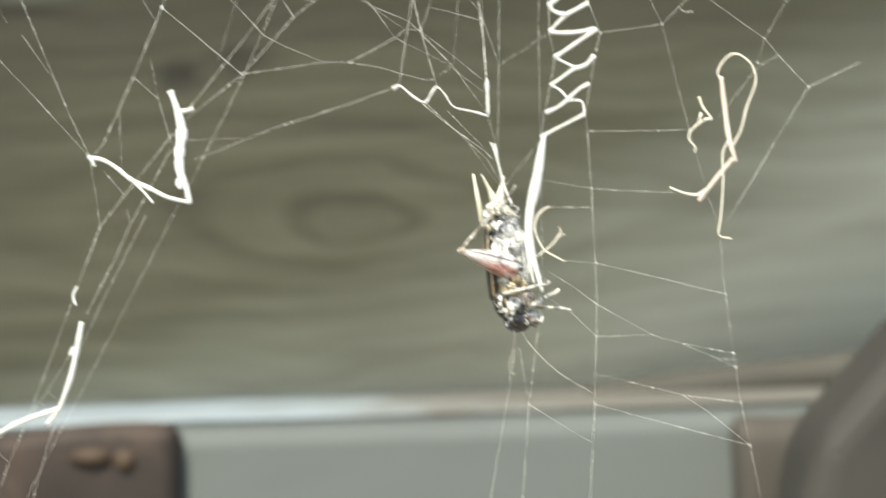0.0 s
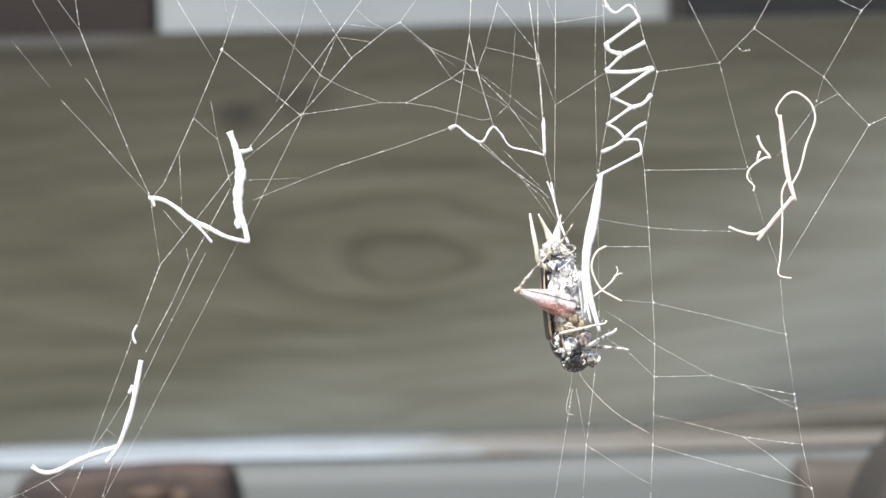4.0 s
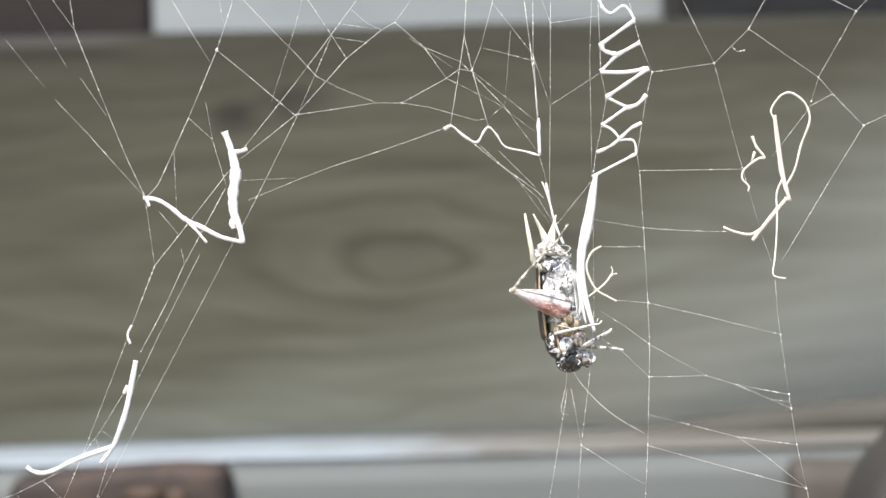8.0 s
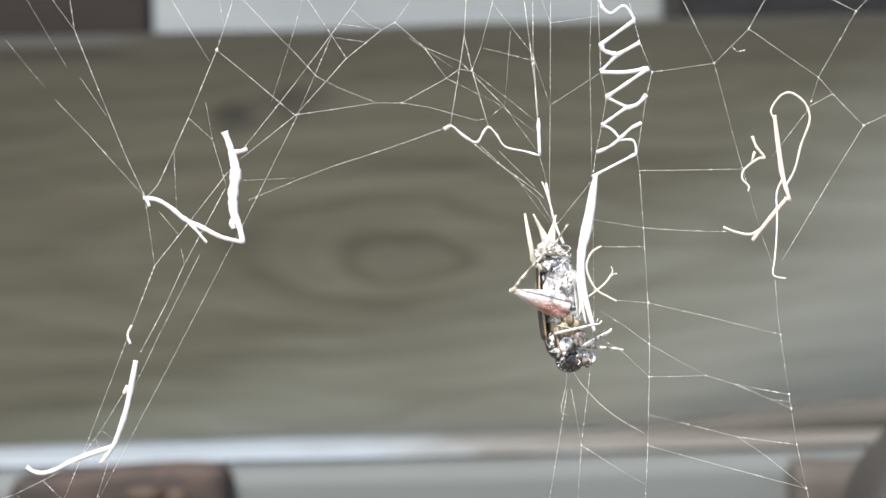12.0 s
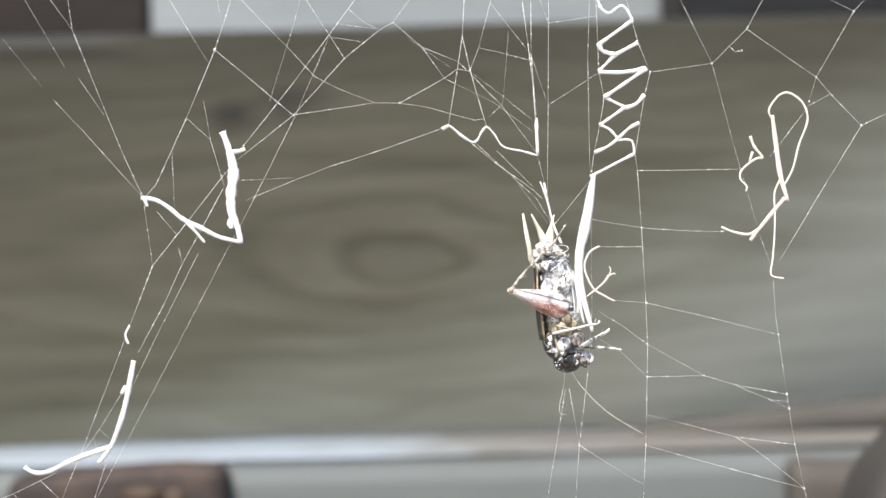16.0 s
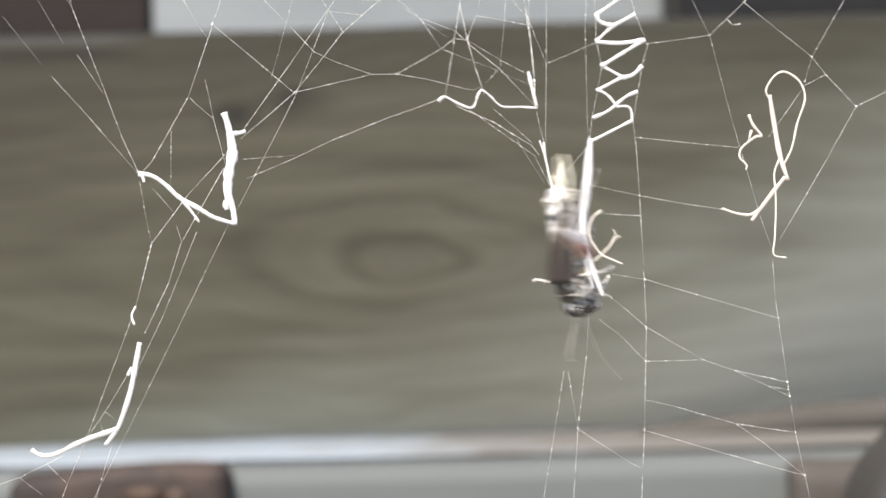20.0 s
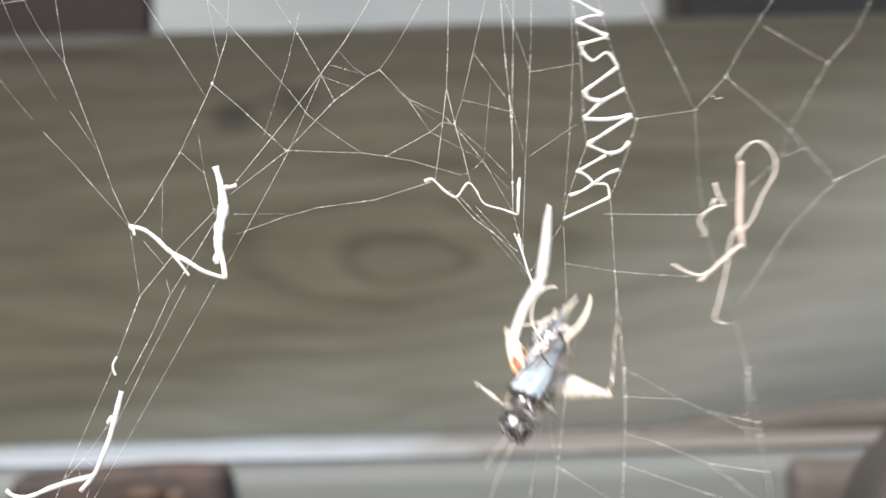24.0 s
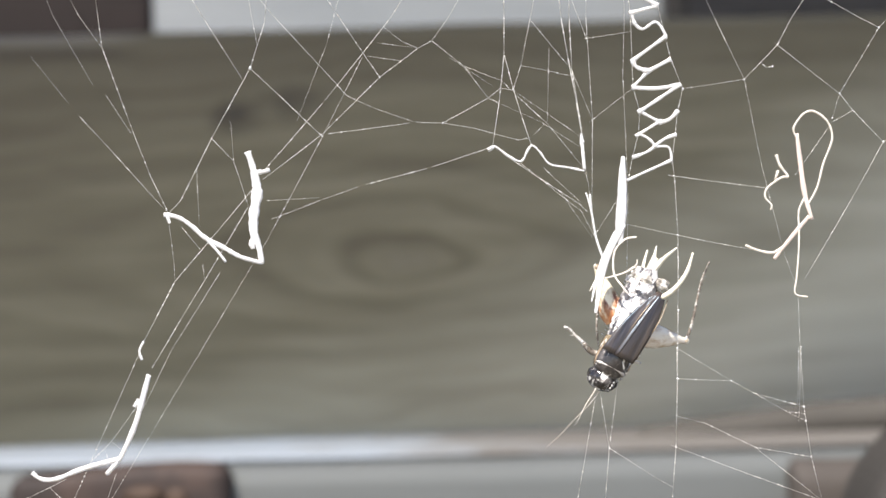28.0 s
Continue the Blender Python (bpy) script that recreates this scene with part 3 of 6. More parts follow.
# Right-hand threads.
strand(3, (32.85, 27.93), (42.69, 29.25))
strand(4, (42.69, 29.25), (45.32, 31.89), (47.96, 34.52))
strand(4, (47.96, 34.52), (50.16, 38.74), (57.62, 50.16))
strand(4, (32.59, 49.28), (37.86, 38.74), (42.69, 29.25))
strand(2, (42.69, 29.25), (46.03, 16.34), (49.89, 1.84), (51.65, -3.43))
strand(4, (47.96, 34.52), (58.68, 26.88), (60.87, 24.24), (65.53, 19.24))
strand(5, (65.53, 19.24), (73.43, 23.1))
strand(3, (58.68, 26.88), (64.21, 36.98))
strand(4, (64.21, 36.98), (68.16, 41.37), (71.68, 49.28))
strand(4, (54.11, 42.25), (60.7, 38.74), (64.21, 36.98))
strand(2, (58.68, 26.88), (57.62, 23.1))
strand(3, (60.87, 24.24), (57.62, 22.49), (51.65, 14.58))
strand(4, (65.53, 19.24), (60.26, 10.63), (52.79, -1.67))
strand(4, (45.32, 31.89), (46.2, 31.01), (47.26, 31.18))
strand(4, (31.01, 12.39), (46.91, 12.56))
strand(3, (23.8, 4.66), (31.53, 3.34), (37.42, 2.9), (44.45, 2.72))
strand(3, (24.24, 0.35), (31.71, 0.35), torn=True)
strand(4, (31.01, 12.39), (31.53, 3.34), (31.97, -6.94), (32.24, -14.84))
strand(4, (32.24, -14.84), (32.15, -19.94), (31.97, -30.66), (31.71, -38.74), (31.45, -48.22))
strand(3, (26.88, -7.99), (32.15, -8.43), torn=True)
strand(3, (32.15, -8.43), (40.93, -10.45), (52.35, -13.26), torn=True)
strand(3, (24.68, -9.75), (28.64, -12.21), (32.15, -14.84), torn=True)
strand(3, (32.15, -14.84), (40.93, -19.68))
strand(3, (40.93, -19.68), (45.32, -20.99), (53.49, -22.49))
strand(3, (45.32, -20.99), (50.6, -23.19), (53.85, -24.68))
strand(2, (50.6, -23.19), (53.67, -23.63))
strand(3, (24.95, -14.14), (28.2, -16.16), (32.15, -19.94), torn=True)
strand(3, (32.15, -19.94), (40.93, -19.68))
strand(3, (31.97, -25.82), (36.54, -26.88), (45.76, -29.16), (54.55, -30.22))
strand(3, (45.76, -29.16), (49.72, -31.8), (56.3, -37.07))
strand(3, (31.97, -30.66), (56.3, -37.07))
strand(3, (21.61, -30.66), (29.95, -35.93), (31.71, -36.8))
strand(3, (51.65, -4.74), (51.91, -10.45), (53.49, -22.49), (54.72, -30.22))
strand(3, (54.72, -30.22), (56.3, -37.07), (58.5, -46.47))
strand(3, (23.63, 9.75), (23.63, -9.57), (22.93, -19.24), (21.61, -30.66))
strand(3, (20.03, -21.87), (21.61, -30.66))
strand(4, (21.61, -30.66), (21.17, -38.74), (20.55, -48.22))
strand(3, (19.41, -21.87), (16.78, -38.74), (15.28, -48.22))
# Rails of the zigzag band.
strand(4, (21.43, 53.67), (23.37, 46.2), (24.42, 38.74), (24.77, 32.59), (24.95, 28.02), (25.82, 23.98))
strand(4, (25.82, 23.98), (25.12, 19.59), (24.24, 15.46), (23.63, 11.33))
strand(4, (26.0, 53.67), (27.93, 44.01), (29.34, 38.74), (31.09, 32.59), (33.03, 27.93))
strand(4, (33.03, 27.93), (32.15, 24.24), (31.45, 19.85), (30.66, 15.02), (31.01, 12.39))



def knot(u, v, r):
    """A little lump of silk where threads meet; r in mm."""
    ob = part("knot", mesh_of("knot", *blob((0, 0, 0), (r * 0.7 * MM, r * 0.7 * MM, r * MM), 6, 8, (), 0.3), SILK), web, Matrix.Translation(spot(u, v)))
    FOLLOW.append((ob, (u - 0.5, v), (u + 0.5, v)))


for u, v, r in ((-35.05, 30.83, 0.34), (-45.85, 7.82, 0.28), (-22.93, 20.91, 0.16), (-15.11, 29.78, 0.16), (-6.5, 22.93, 0.18), (4.57, 28.2, 0.22), (15.02, 19.41, 0.3),
                (33.03, 27.93, 0.2), (42.69, 29.25, 0.18), (47.26, 31.18, 0.16), (47.96, 34.52, 0.18), (64.21, 36.98, 0.22), (65.53, 19.24, 0.24), (58.68, 26.88, 0.18),
                (57.62, 23.1, 0.16), (32.15, -8.43, 0.2), (32.15, -14.84, 0.18), (32.15, -19.94, 0.2), (31.97, -30.66, 0.2), (40.93, -19.68, 0.16), (53.49, -22.49, 0.22),
                (53.85, -24.68, 0.2), (54.72, -30.22, 0.18), (56.3, -37.07, 0.22), (52.35, -13.26, 0.16), (31.53, 3.34, 0.18), (21.61, -30.66, 0.18)):
    knot(u, v, r)


def anchor(top, end):
    """A long still thread that ties the web to the timber; end in metres in the web's space."""
    a, b = spot(*top), Vector(end)
    line = [a.lerp(b, i / 12) for i in range(13)]
    part("anchor_thread", mesh_of("anchor_thread", *tube(line, [0.00003] * 13, 4, 1.0, per=1), THREAD), web)


anchor((16.95, 52.62), (0.02, -0.345, 0.913))
anchor((-31.09, 51.74), (-0.25, -0.345, 0.913))
anchor((57.62, 49.98), (0.25, -0.345, 0.913))
anchor((-74.14, -40.76), (-0.30, 0.195, -0.02))
anchor((31.45, -48.05), (0.05, 0.196, -0.12))
anchor((58.5, -46.29), (0.12, 0.196, -0.14))

# The zigzag band of thick silk.
zigzag = new("zigzag_silk_band")
zigzag.matrix_basis = pose(*WEB)
tagged(zigzag, "thick white zigzag silk band down the web's middle", "silk band")


def rung(r, *pts):
    a, b = pts[0], pts[-1]
    mid = (spot(*a) + spot(*b)) / 2
    line = [spot(*q) - mid for q in pts]
    r = r * 0.86
    rr = [r * MM * (1.25 if i in (0, len(pts) - 1) else 0.85) for i in range(len(pts))]
    if len(pts) == 2:
        line = [line[0], line[0] * 0.6 + line[1] * 0.4, line[0] * 0.3 + line[1] * 0.7, line[1]]
        rr = [r * MM * k for k in (1.35, 0.9, 0.85, 1.3)]
    v, f = tube(line, rr, 8, 0.55, per=4, rough=0.2)
    ob = part("rung", mesh_of("rung", v, f, SILK), zigzag, Matrix.Translation(mid))
    FOLLOW.append((ob, a, b))


rung(0.28, (25.12, 38.03), (26.44, 37.16), (28.2, 38.3), (29.16, 37.86), (30.22, 36.1))
rung(0.34, (30.22, 36.1), (24.95, 32.32))
rung(0.42, (24.95, 32.59), (25.47, 31.36), (27.49, 30.66))
rung(0.36, (27.49, 30.66), (31.09, 32.59))
rung(0.32, (27.49, 30.66), (24.95, 28.11))
rung(0.36, (24.86, 28.02), (28.64, 27.93), (32.41, 28.55))
rung(0.36, (32.5, 28.55), (25.82, 23.98))
rung(0.26, (25.74, 24.07), (29.16, 22.4))
rung(0.36, (29.07, 22.31), (30.83, 22.93), (32.15, 24.42))
rung(0.28, (29.07, 22.4), (25.12, 19.59))
rung(0.26, (25.12, 19.68), (26.7, 18.89), (28.02, 17.39))
rung(0.30, (28.02, 17.48), (29.69, 19.06), (31.36, 19.94))
rung(0.30, (28.02, 17.48), (26.44, 16.25), (24.33, 15.28))
rung(0.22, (28.02, 17.22), (29.95, 17.22), (30.48, 16.07), (30.48, 14.84))
rung(0.24, (30.48, 15.02), (23.54, 11.42))
rung(0.34, (24.42, 39.79), (25.12, 38.03))
rung(0.34, (24.24, 39.62), (28.81, 40.84))
rung(0.34, (28.81, 40.84), (23.89, 43.3))
rung(0.30, (23.89, 43.3), (25.82, 44.01), (28.11, 44.18))
rung(0.34, (28.11, 44.18), (23.37, 46.82))
rung(0.34, (23.37, 46.82), (27.23, 47.87))
rung(0.34, (27.23, 47.87), (22.66, 50.16))
rung(0.34, (22.66, 50.16), (26.53, 51.56))
rung(0.34, (26.53, 51.56), (21.96, 53.49))

# Bent white silk caught on the left.
hook = scrap("bent_silk_scrap", "bent white silk scrap hanging in the web threads", "silk scrap", (-45.76, 7.82), (-33.64, 17.92), "silk scraps")
strip("upright_strip", hook, SILK, (0.55, 0.45, 0.6, 0.85, 0.8, 0.62, 0.5, 0.35), (-33.91, 18.18), (-33.2, 16.34), (-32.5, 13.97), (-32.15, 11.68), (-32.5, 8.43), (-32.32, 5.53), (-31.45, 3.43), (-30.83, 0.88), flat=0.45)
strip("side_stub", hook, SILK, (0.4, 0.28), (-32.32, 15.02), (-31.27, 15.2), (-30.39, 15.55))
strip("lump", hook, SILK, (0.2, 0.6, 0.3), (-31.97, 5.18), (-32.5, 4.13), (-32.32, 3.16))
strip("lower_strip", hook, SILK, (0.3, 0.34, 0.32, 0.36, 0.34, 0.32, 0.3), (-46.29, 7.91), (-44.01, 7.55), (-41.81, 6.24), (-39.88, 4.66), (-36.8, 3.16), (-34.17, 1.84), (-30.83, 1.05))
strip("loose_branch", hook, SILK, (0.24, 0.18), (-39.53, 4.39), (-37.95, 2.81), (-36.37, 0.97))
strip("knot", hook, SILK, (0.3, 0.2), (-45.85, 7.82), (-45.5, 7.11), (-45.32, 6.59))

stick = scrap("elbow_silk_scrap", "white elbow-shaped silk scrap caught in loose threads", "silk scrap", (-46.82, -17.04), (-57.01, -32.59), "silk scraps")
strip("long_arm", stick, SILK, (0.35, 0.45, 0.42, 0.4, 0.38, 0.34), (-46.91, -17.04), (-47.43, -19.94), (-48.31, -24.33), (-49.45, -27.84), (-50.51, -30.3), (-52.35, -32.76))
strip("low_arm", stick, SILK, (0.40, 0.34), (-50.33, -30.22), (-53.93, -31.36), (-57.01, -32.59), (-59.64, -33.91), (-61.49, -34.34), (-62.89, -34.08), (-63.86, -33.38))
strip("side_stub", stick, SILK, (0.28, 0.18), (-48.75, -22.05), (-48.4, -21.34), (-48.22, -20.82))
tuft = scrap("small_silk_tuft", "tiny white tuft of silk on a thread end", "silk scrap", (-47.61, -11.77), (-47.78, -14.49), "silk scraps")
strip("curl", tuft, SILK, (0.16, 0.2), (-47.61, -11.68), (-48.22, -13.09), (-47.78, -14.49))

# Slack, thick silk in the middle.
swag = scrap("slack_silk_line", "thick slack white silk line strung between threads", "silk line", (0.7, 19.06), (15.2, 14.84), "silk scraps")
strip("line", swag, SILK, (0.2, 0.16), (0.35, 18.89), (1.32, 19.41), (3.51, 17.66), (5.36, 16.87), (6.5, 18.62), (7.29, 19.24), (8.43, 18.09), (9.84, 16.16), (12.82, 15.46), (15.28, 14.76), flat=0.8, rough=0.3)
strip("upright_end", swag, SILK, (0.16, 0.3, 0.2), (15.11, 20.73), (15.11, 19.24), (15.28, 14.84))
strip("knot", swag, SILK, (0.36, 0.2), (0.18, 18.89), (1.14, 19.32))
twist = scrap("twisted_silk_tail", "twisted white silk tail above the cricket", "silk scrap", (15.64, 10.63), (18.97, 0.97), "silk scraps")
strip("tail", twist, SILK, (0.13, 0.2), (15.64, 10.63), (16.69, 7.82), (17.74, 3.78), (18.97, 0.79))
strip("frayed_end", twist, SILK, (0.15, 0.18), (16.25, 10.45), (16.78, 7.82))

# Curled fibre on the right.
curl = scrap("curled_fibre", "curled pale pinkish fibre snagged in the web", "fibre", (53.49, 7.64), (54.28, 24.24))
strip("stalk", curl, PINK, (0.30, 0.42, 0.4, 0.3), (52.0, 20.99), (52.53, 16.34), (53.14, 11.51), (54.2, 7.47))
strip("loop", curl, STRAW, (0.18, 0.16), (53.41, 9.57), (54.99, 12.39), (56.04, 16.34), (57.36, 20.03), (56.83, 22.57), (55.34, 24.07), (54.02, 24.51), (52.7, 23.8), (51.47, 21.78), (52.0, 20.29), flat=0.8)
strip("foot", curl, PINK, (0.34, 0.25), (53.76, 7.99), (51.65, 5.53), (49.54, 2.9), (48.31, 1.32))
strip("toe", curl, STRAW, (0.22, 0.2), (49.72, 3.25), (48.14, 2.28), (45.85, 2.64), (43.92, 3.43), flat=0.8)
strip("hanging_tail", curl, STRAW, (0.16, 0.13), (53.05, 10.8), (52.18, 8.7), (52.18, 5.36), (52.0, 1.84), (51.65, -1.67), (51.39, -4.04), (53.32, -4.57), flat=0.8)
squiggle = scrap("fibre_squiggle", "small squiggle of pale fibre stuck to a thread", "fibre", (48.66, 17.66), (47.78, 9.05))
strip("squiggle", squiggle, STRAW, (0.24, 0.14), (48.57, 17.74), (49.19, 16.07), (50.42, 14.41), (49.63, 14.23), (48.49, 13.53), (47.17, 12.3), (46.99, 10.98), (47.96, 9.84), (47.78, 9.05), flat=0.8)
strip("side_stub", squiggle, STRAW, (0.2, 0.14), (48.93, 15.28), (48.4, 13.61))


# ---- the cricket ----
# Its own axes: head towards -z, back towards -x, left side towards -y; millimetres.
def mm(*p):
    return Vector(p) * MM


def limb(name, parent, material, radii, pts, sides=7, flat=1.0, spines=0, label="", m=None):
    line = [mm(*p) for p in pts]
    v, f = tube(line, [r * MM for r in radii], sides, flat, per=4, rough=0.05)
    for k in range(spines):
        s = (k + 0.5) / spines
        q = line[0].lerp(line[-1], s)
        d = (line[-1] - line[0]).normalized()
        side = d.cross(Vector((0, 1, 0.3))).normalized() * (1 if k % 2 else -1)
        v, f = tube([q, q + (side * 0.55 + d * 0.45) * MM], [0.09 * MM, 0.02 * MM], 4, 1.0, (v, f), 1)
    return part(name, mesh_of(name, v, f, material), parent, m, label)


def build_cricket():
    c = new("cricket")
    tagged(c, "dead dark-brown cricket with reddish thighs, smeared with silk", "cricket")
    # abdomen: overlapping rings, then the silk-covered plates of its side, whitened for their glint
    n = 40
    line, girth = [], []
    for i in range(n):
        s = i / (n - 1)
        ring = (s * 9.0) % 1.0
        line.append(mm(0.15 - 0.75 * s ** 3, 1.7 * s * s, -2.6 + 12.6 * s))
        girth.append(3.02 * MM * math.sin(math.pi * (0.22 + 0.68 * s)) ** 0.55 * (1.0 - 0.07 * ring ** 3))
    v, f = tube(line, girth, 24, 1.02, per=1, rough=0.025)
    part("abdomen", mesh_of("abdomen", v, f, BELLY), c, None, "mottled silk-smeared abdomen")
    for x, y, z, r in ((0.1, -2.3, 5.6, 1.5), (1.5, -2.0, 4.4, 1.1), (-0.9, -2.2, 3.6, 1.2), (0.8, -2.5, 3.0, 1.0), (1.6, -1.4, 6.8, 0.9), (-1.4, -1.7, 6.4, 0.9)):
        v, f = blob(mm(x, y - 0.1, z), (r * 1.1 * MM, 0.5 * MM, r * MM), 6, 8, (), 0.28)
        part("side_plate", mesh_of("side_plate", v, f, GLINT_SILK if r > 1.15 else BELLY, False), c)
    # thorax, its striped side, hip joints and collar
    v, f = blob((0.25 * MM, 0, -3.4 * MM), (2.75 * MM, 2.9 * MM, 2.7 * MM), 10, 18, (), 0.03)
    part("thorax", mesh_of("thorax", v, f, SIDE_SHELL), c, None, "ochre striped thorax side")
    for x, y, z, r, mat in ((1.0, -2.9, -1.9, 0.85, SIDE_SHELL), (2.35, -1.6, -5.4, 1.25, JAW_SHELL), (2.0, 1.5, -5.2, 1.1, JAW_SHELL), (1.9, -2.2, -3.0, 0.8, SIDE_SHELL), (0.2, -2.8, -3.2, 0.8, SIDE_SHELL)):
        v, f = blob(mm(x, y, z), (r * MM, r * 0.8 * MM, r * 1.05 * MM), 8, 12, (), 0.2)
        part("hip_joint", mesh_of("hip_joint", v, f, mat), c)
    v, f = tube([mm(-0.5, 0, -3.9), mm(-0.55, 0, -4.6), mm(-0.35, 0, -5.9), mm(0.0, 0, -7.0), mm(0.2, 0, -7.6)], [2.2 * MM, 2.45 * MM, 2.5 * MM, 2.3 * MM, 1.9 * MM], 22, 1.12, (), 4, 0.02)
    shield = part("collar_shield", mesh_of("collar_shield", v, f, COLLAR_SHELL), c, None, "dark glossy collar shield")
    # pale lump standing for the glint on the shield's side
    v, f = blob(mm(0.1, -2.35, -5.9), (1.35 * MM, 0.7 * MM, 1.3 * MM), 8, 12, (), 0.1)
    part("shield_glint", mesh_of("shield_glint", v, f, BELLY), shield, None, "silvery lump for the shield's glint")
    for x, z, r in ((-1.5, -4.7, 0.5), (-1.7, -5.6, 0.4), (0.9, -4.9, 0.45), (-1.2, -6.6, 0.45), (0.9, -6.9, 0.5), (0.0, -7.3, 0.35), (-0.5, -4.6, 0.4)):
        near = -2.75 * (1 - ((x + 0.3) / 2.8) ** 2) ** 0.5
        v, f = blob(mm(x, near + 0.15, z), (r * 1.6 * MM, 0.16 * MM, r * 1.1 * MM), 5, 7, (), 0.35)
        part("silk_shred", mesh_of("silk_shred", v, f, DARK_SHELL if r < 0.45 else BELLY, False), shield, None, "silvery silk shred")
    for side in (-1, 1):
        line = [mm(-1.1, side * 2.55, -4.2), mm(-1.0, side * 2.7, -5.4), mm(-0.8, side * 2.6, -6.6), mm(-0.6, side * 2.3, -7.3)]
        part("shield_edge", mesh_of("shield_edge", *tube(line, [0.12 * MM, 0.2 * MM, 0.2 * MM, 0.12 * MM], 6, 1.0, (), 3), VEIN), shield, None, "tan shield edge")
    # pale rim that stands for the glint between head and collar
    line = [mm(-0.2 - 2.2 * math.cos(a), 2.75 * math.sin(a), -7.0 + 0.3 * math.cos(a)) for a in (-1.15, -0.8, -0.4, 0, 0.4, 0.8, 1.15)]
    part("collar_glint", mesh_of("collar_glint", *tube(line, [0.1 * MM, 0.26 * MM, 0.3 * MM, 0.3 * MM, 0.28 * MM, 0.24 * MM, 0.1 * MM], 6, 1.0, (), 3), WHITE_LEG), c, None, "pale rim for the glint behind the head")
    v, f = blob((0.65 * MM, 0, -8.6 * MM), (2.3 * MM, 2.55 * MM, 2.0 * MM), 14, 22, (), 0.015)
    head = part("head", mesh_of("head", v, f, HEAD_SHELL), c, None, "glossy black head")
    v, f = blob(mm(2.9, 0, -8.6), (1.4 * MM, 1.8 * MM, 1.35 * MM), 7, 10, (), 0.16)
    part("muzzle", mesh_of("muzzle", v, f, JAW_SHELL, False), head, None, "grey mottled mouth parts")
    for x, y, z, r in ((-0.8, -1.7, -9.2, 0.42), (0.3, -1.6, -9.8, 0.4), (1.9, -1.75, -9.3, 0.5), (2.1, -1.9, -7.9, 0.55), (3.4, -1.5, -8.1, 0.5), (3.7, -1.2, -9.2, 0.45), (1.2, 1.6, -9.6, 0.4), (2.4, 1.7, -8.2, 0.5)):
        part("face_plate", mesh_of("face_plate", *blob(mm(x, y, z), (r * MM, r * 0.7 * MM, r * MM), 7, 10, (), 0.12), DARK_SHELL if x < 2 else JAW_SHELL), head)
    line = [mm(1.75 + 0.3 * math.sin(k * 2.0), -2.1, -7.2 - 0.42 * k) for k in range(6)]
    part("cheek_ridge", mesh_of("cheek_ridge", *tube(line, [0.12 * MM] * 6, 5, 1.0, (), 2), WHITE_LEG), head)
    for k in range(9):
        a = k * 0.36
        p = mm(0.5 - 1.9 * math.cos(a), -1.45, -8.6 - 1.45 * math.sin(a))
        part("droplet", mesh_of("droplet", *blob(p, (random.uniform(0.1, 0.2) * MM,) * 3, 5, 7), SILK), head)
    for side in (-1, 1):
        part("eye", mesh_of("eye", *blob((0.35 * MM, side * 2.15 * MM, -8.45 * MM), (0.62 * MM, 0.5 * MM, 0.62 * MM), 9, 14), EYE_SHELL), head)
        limb("palp", head, WHITE_LEG, (0.26, 0.22, 0.28), [(3.4, side * 0.9, -9.4), (4.3, side * 1.2, -9.0), (4.4, side * 0.9, -8.0)])
        limb("jaw", head, JAW_SHELL, (0.8, 0.7, 0.3), [(2.2, side * 0.7, -8.4), (3.2, side * 0.7, -9.0), (3.2, side * 0.4, -10.0)])
    limb("antenna", head, STRAW, (0.11, 0.07, 0.05, 0.045, 0.04), [(0.86, -0.6, -9.9), (1.4, -0.6, -11.4), (2.5, -0.4, -13.3), (4.6, 0.1, -16.1), (7.2, 0.3, -18.7), (11.0, 0.6, -21.6)], 5, label="long pale feeler")
    limb("antenna", head, STRAW, (0.11, 0.06, 0.045, 0.04, 0.04), [(0.1, 0.3, -10.0), (-0.2, 0.4, -11.6), (-0.6, 0.7, -13.3), (-1.5, 0.9, -16.0), (-1.3, 0.9, -17.0), (-0.5, 0.9, -17.2)], 5, label="curled pale feeler")
    # wings over the back
    for side in (-1, 1):
        v, f = [], []
        rows, cols = 14, 7
        for i in range(rows):
            s = i / (rows - 1)
            z = -4.9 + 12.0 * s
            reach = 2.85 * (1 - 0.74 * s ** 2.6)
            for k in range(cols):
                a = side * ((-0.22 if side < 0 else 0.02) + (1.27 if side < 0 else 1.03) * k / (cols - 1))
                bow = 2.98 + 0.16 * math.sin(math.pi * min(1.0, s * 1.1 + 0.08)) - 0.35 * s ** 2 + 0.14 * (side < 0)
                v.append(mm(-math.cos(a * 0.42) * bow - 0.15 + 0.05 * math.sin(k * 2.1), math.sin(a) * reach * 1.08 - 0.16 * (z + 3.4), z))
        for i in range(rows - 1):
            for k in range(cols - 1):
                a = i * cols + k
                f.append((a, a + 1, a + cols + 1, a + cols))
        me = mesh_of("wing", v, f, WING)
        wing = part("wing", me, c, None, "folded brown wing with fine veins")
        thick = wing.modifiers.new("thick", "SOLIDIFY")
        thick.thickness = 0.12 * MM
        tilt = 0.85 if side > 0 else 2.35
        rim = [(-3.08, side * tilt * 0.97, -4.7), (-3.22, side * tilt - 0.5, 0), (-3.14, side * tilt * 0.9 - 1.1, 3.5), (-2.55, side * tilt * 0.6 - 1.6, 6.8)]
        rim = [(x + 0.06 * (y + 0.16 * (z + 3.4)) ** 2, y, z) for x, y, z in rim]
        limb("wing_edge", wing, VEIN, (0.22, 0.2, 0.17, 0.1), rim, 5, 0.5, label="tan wing edge")
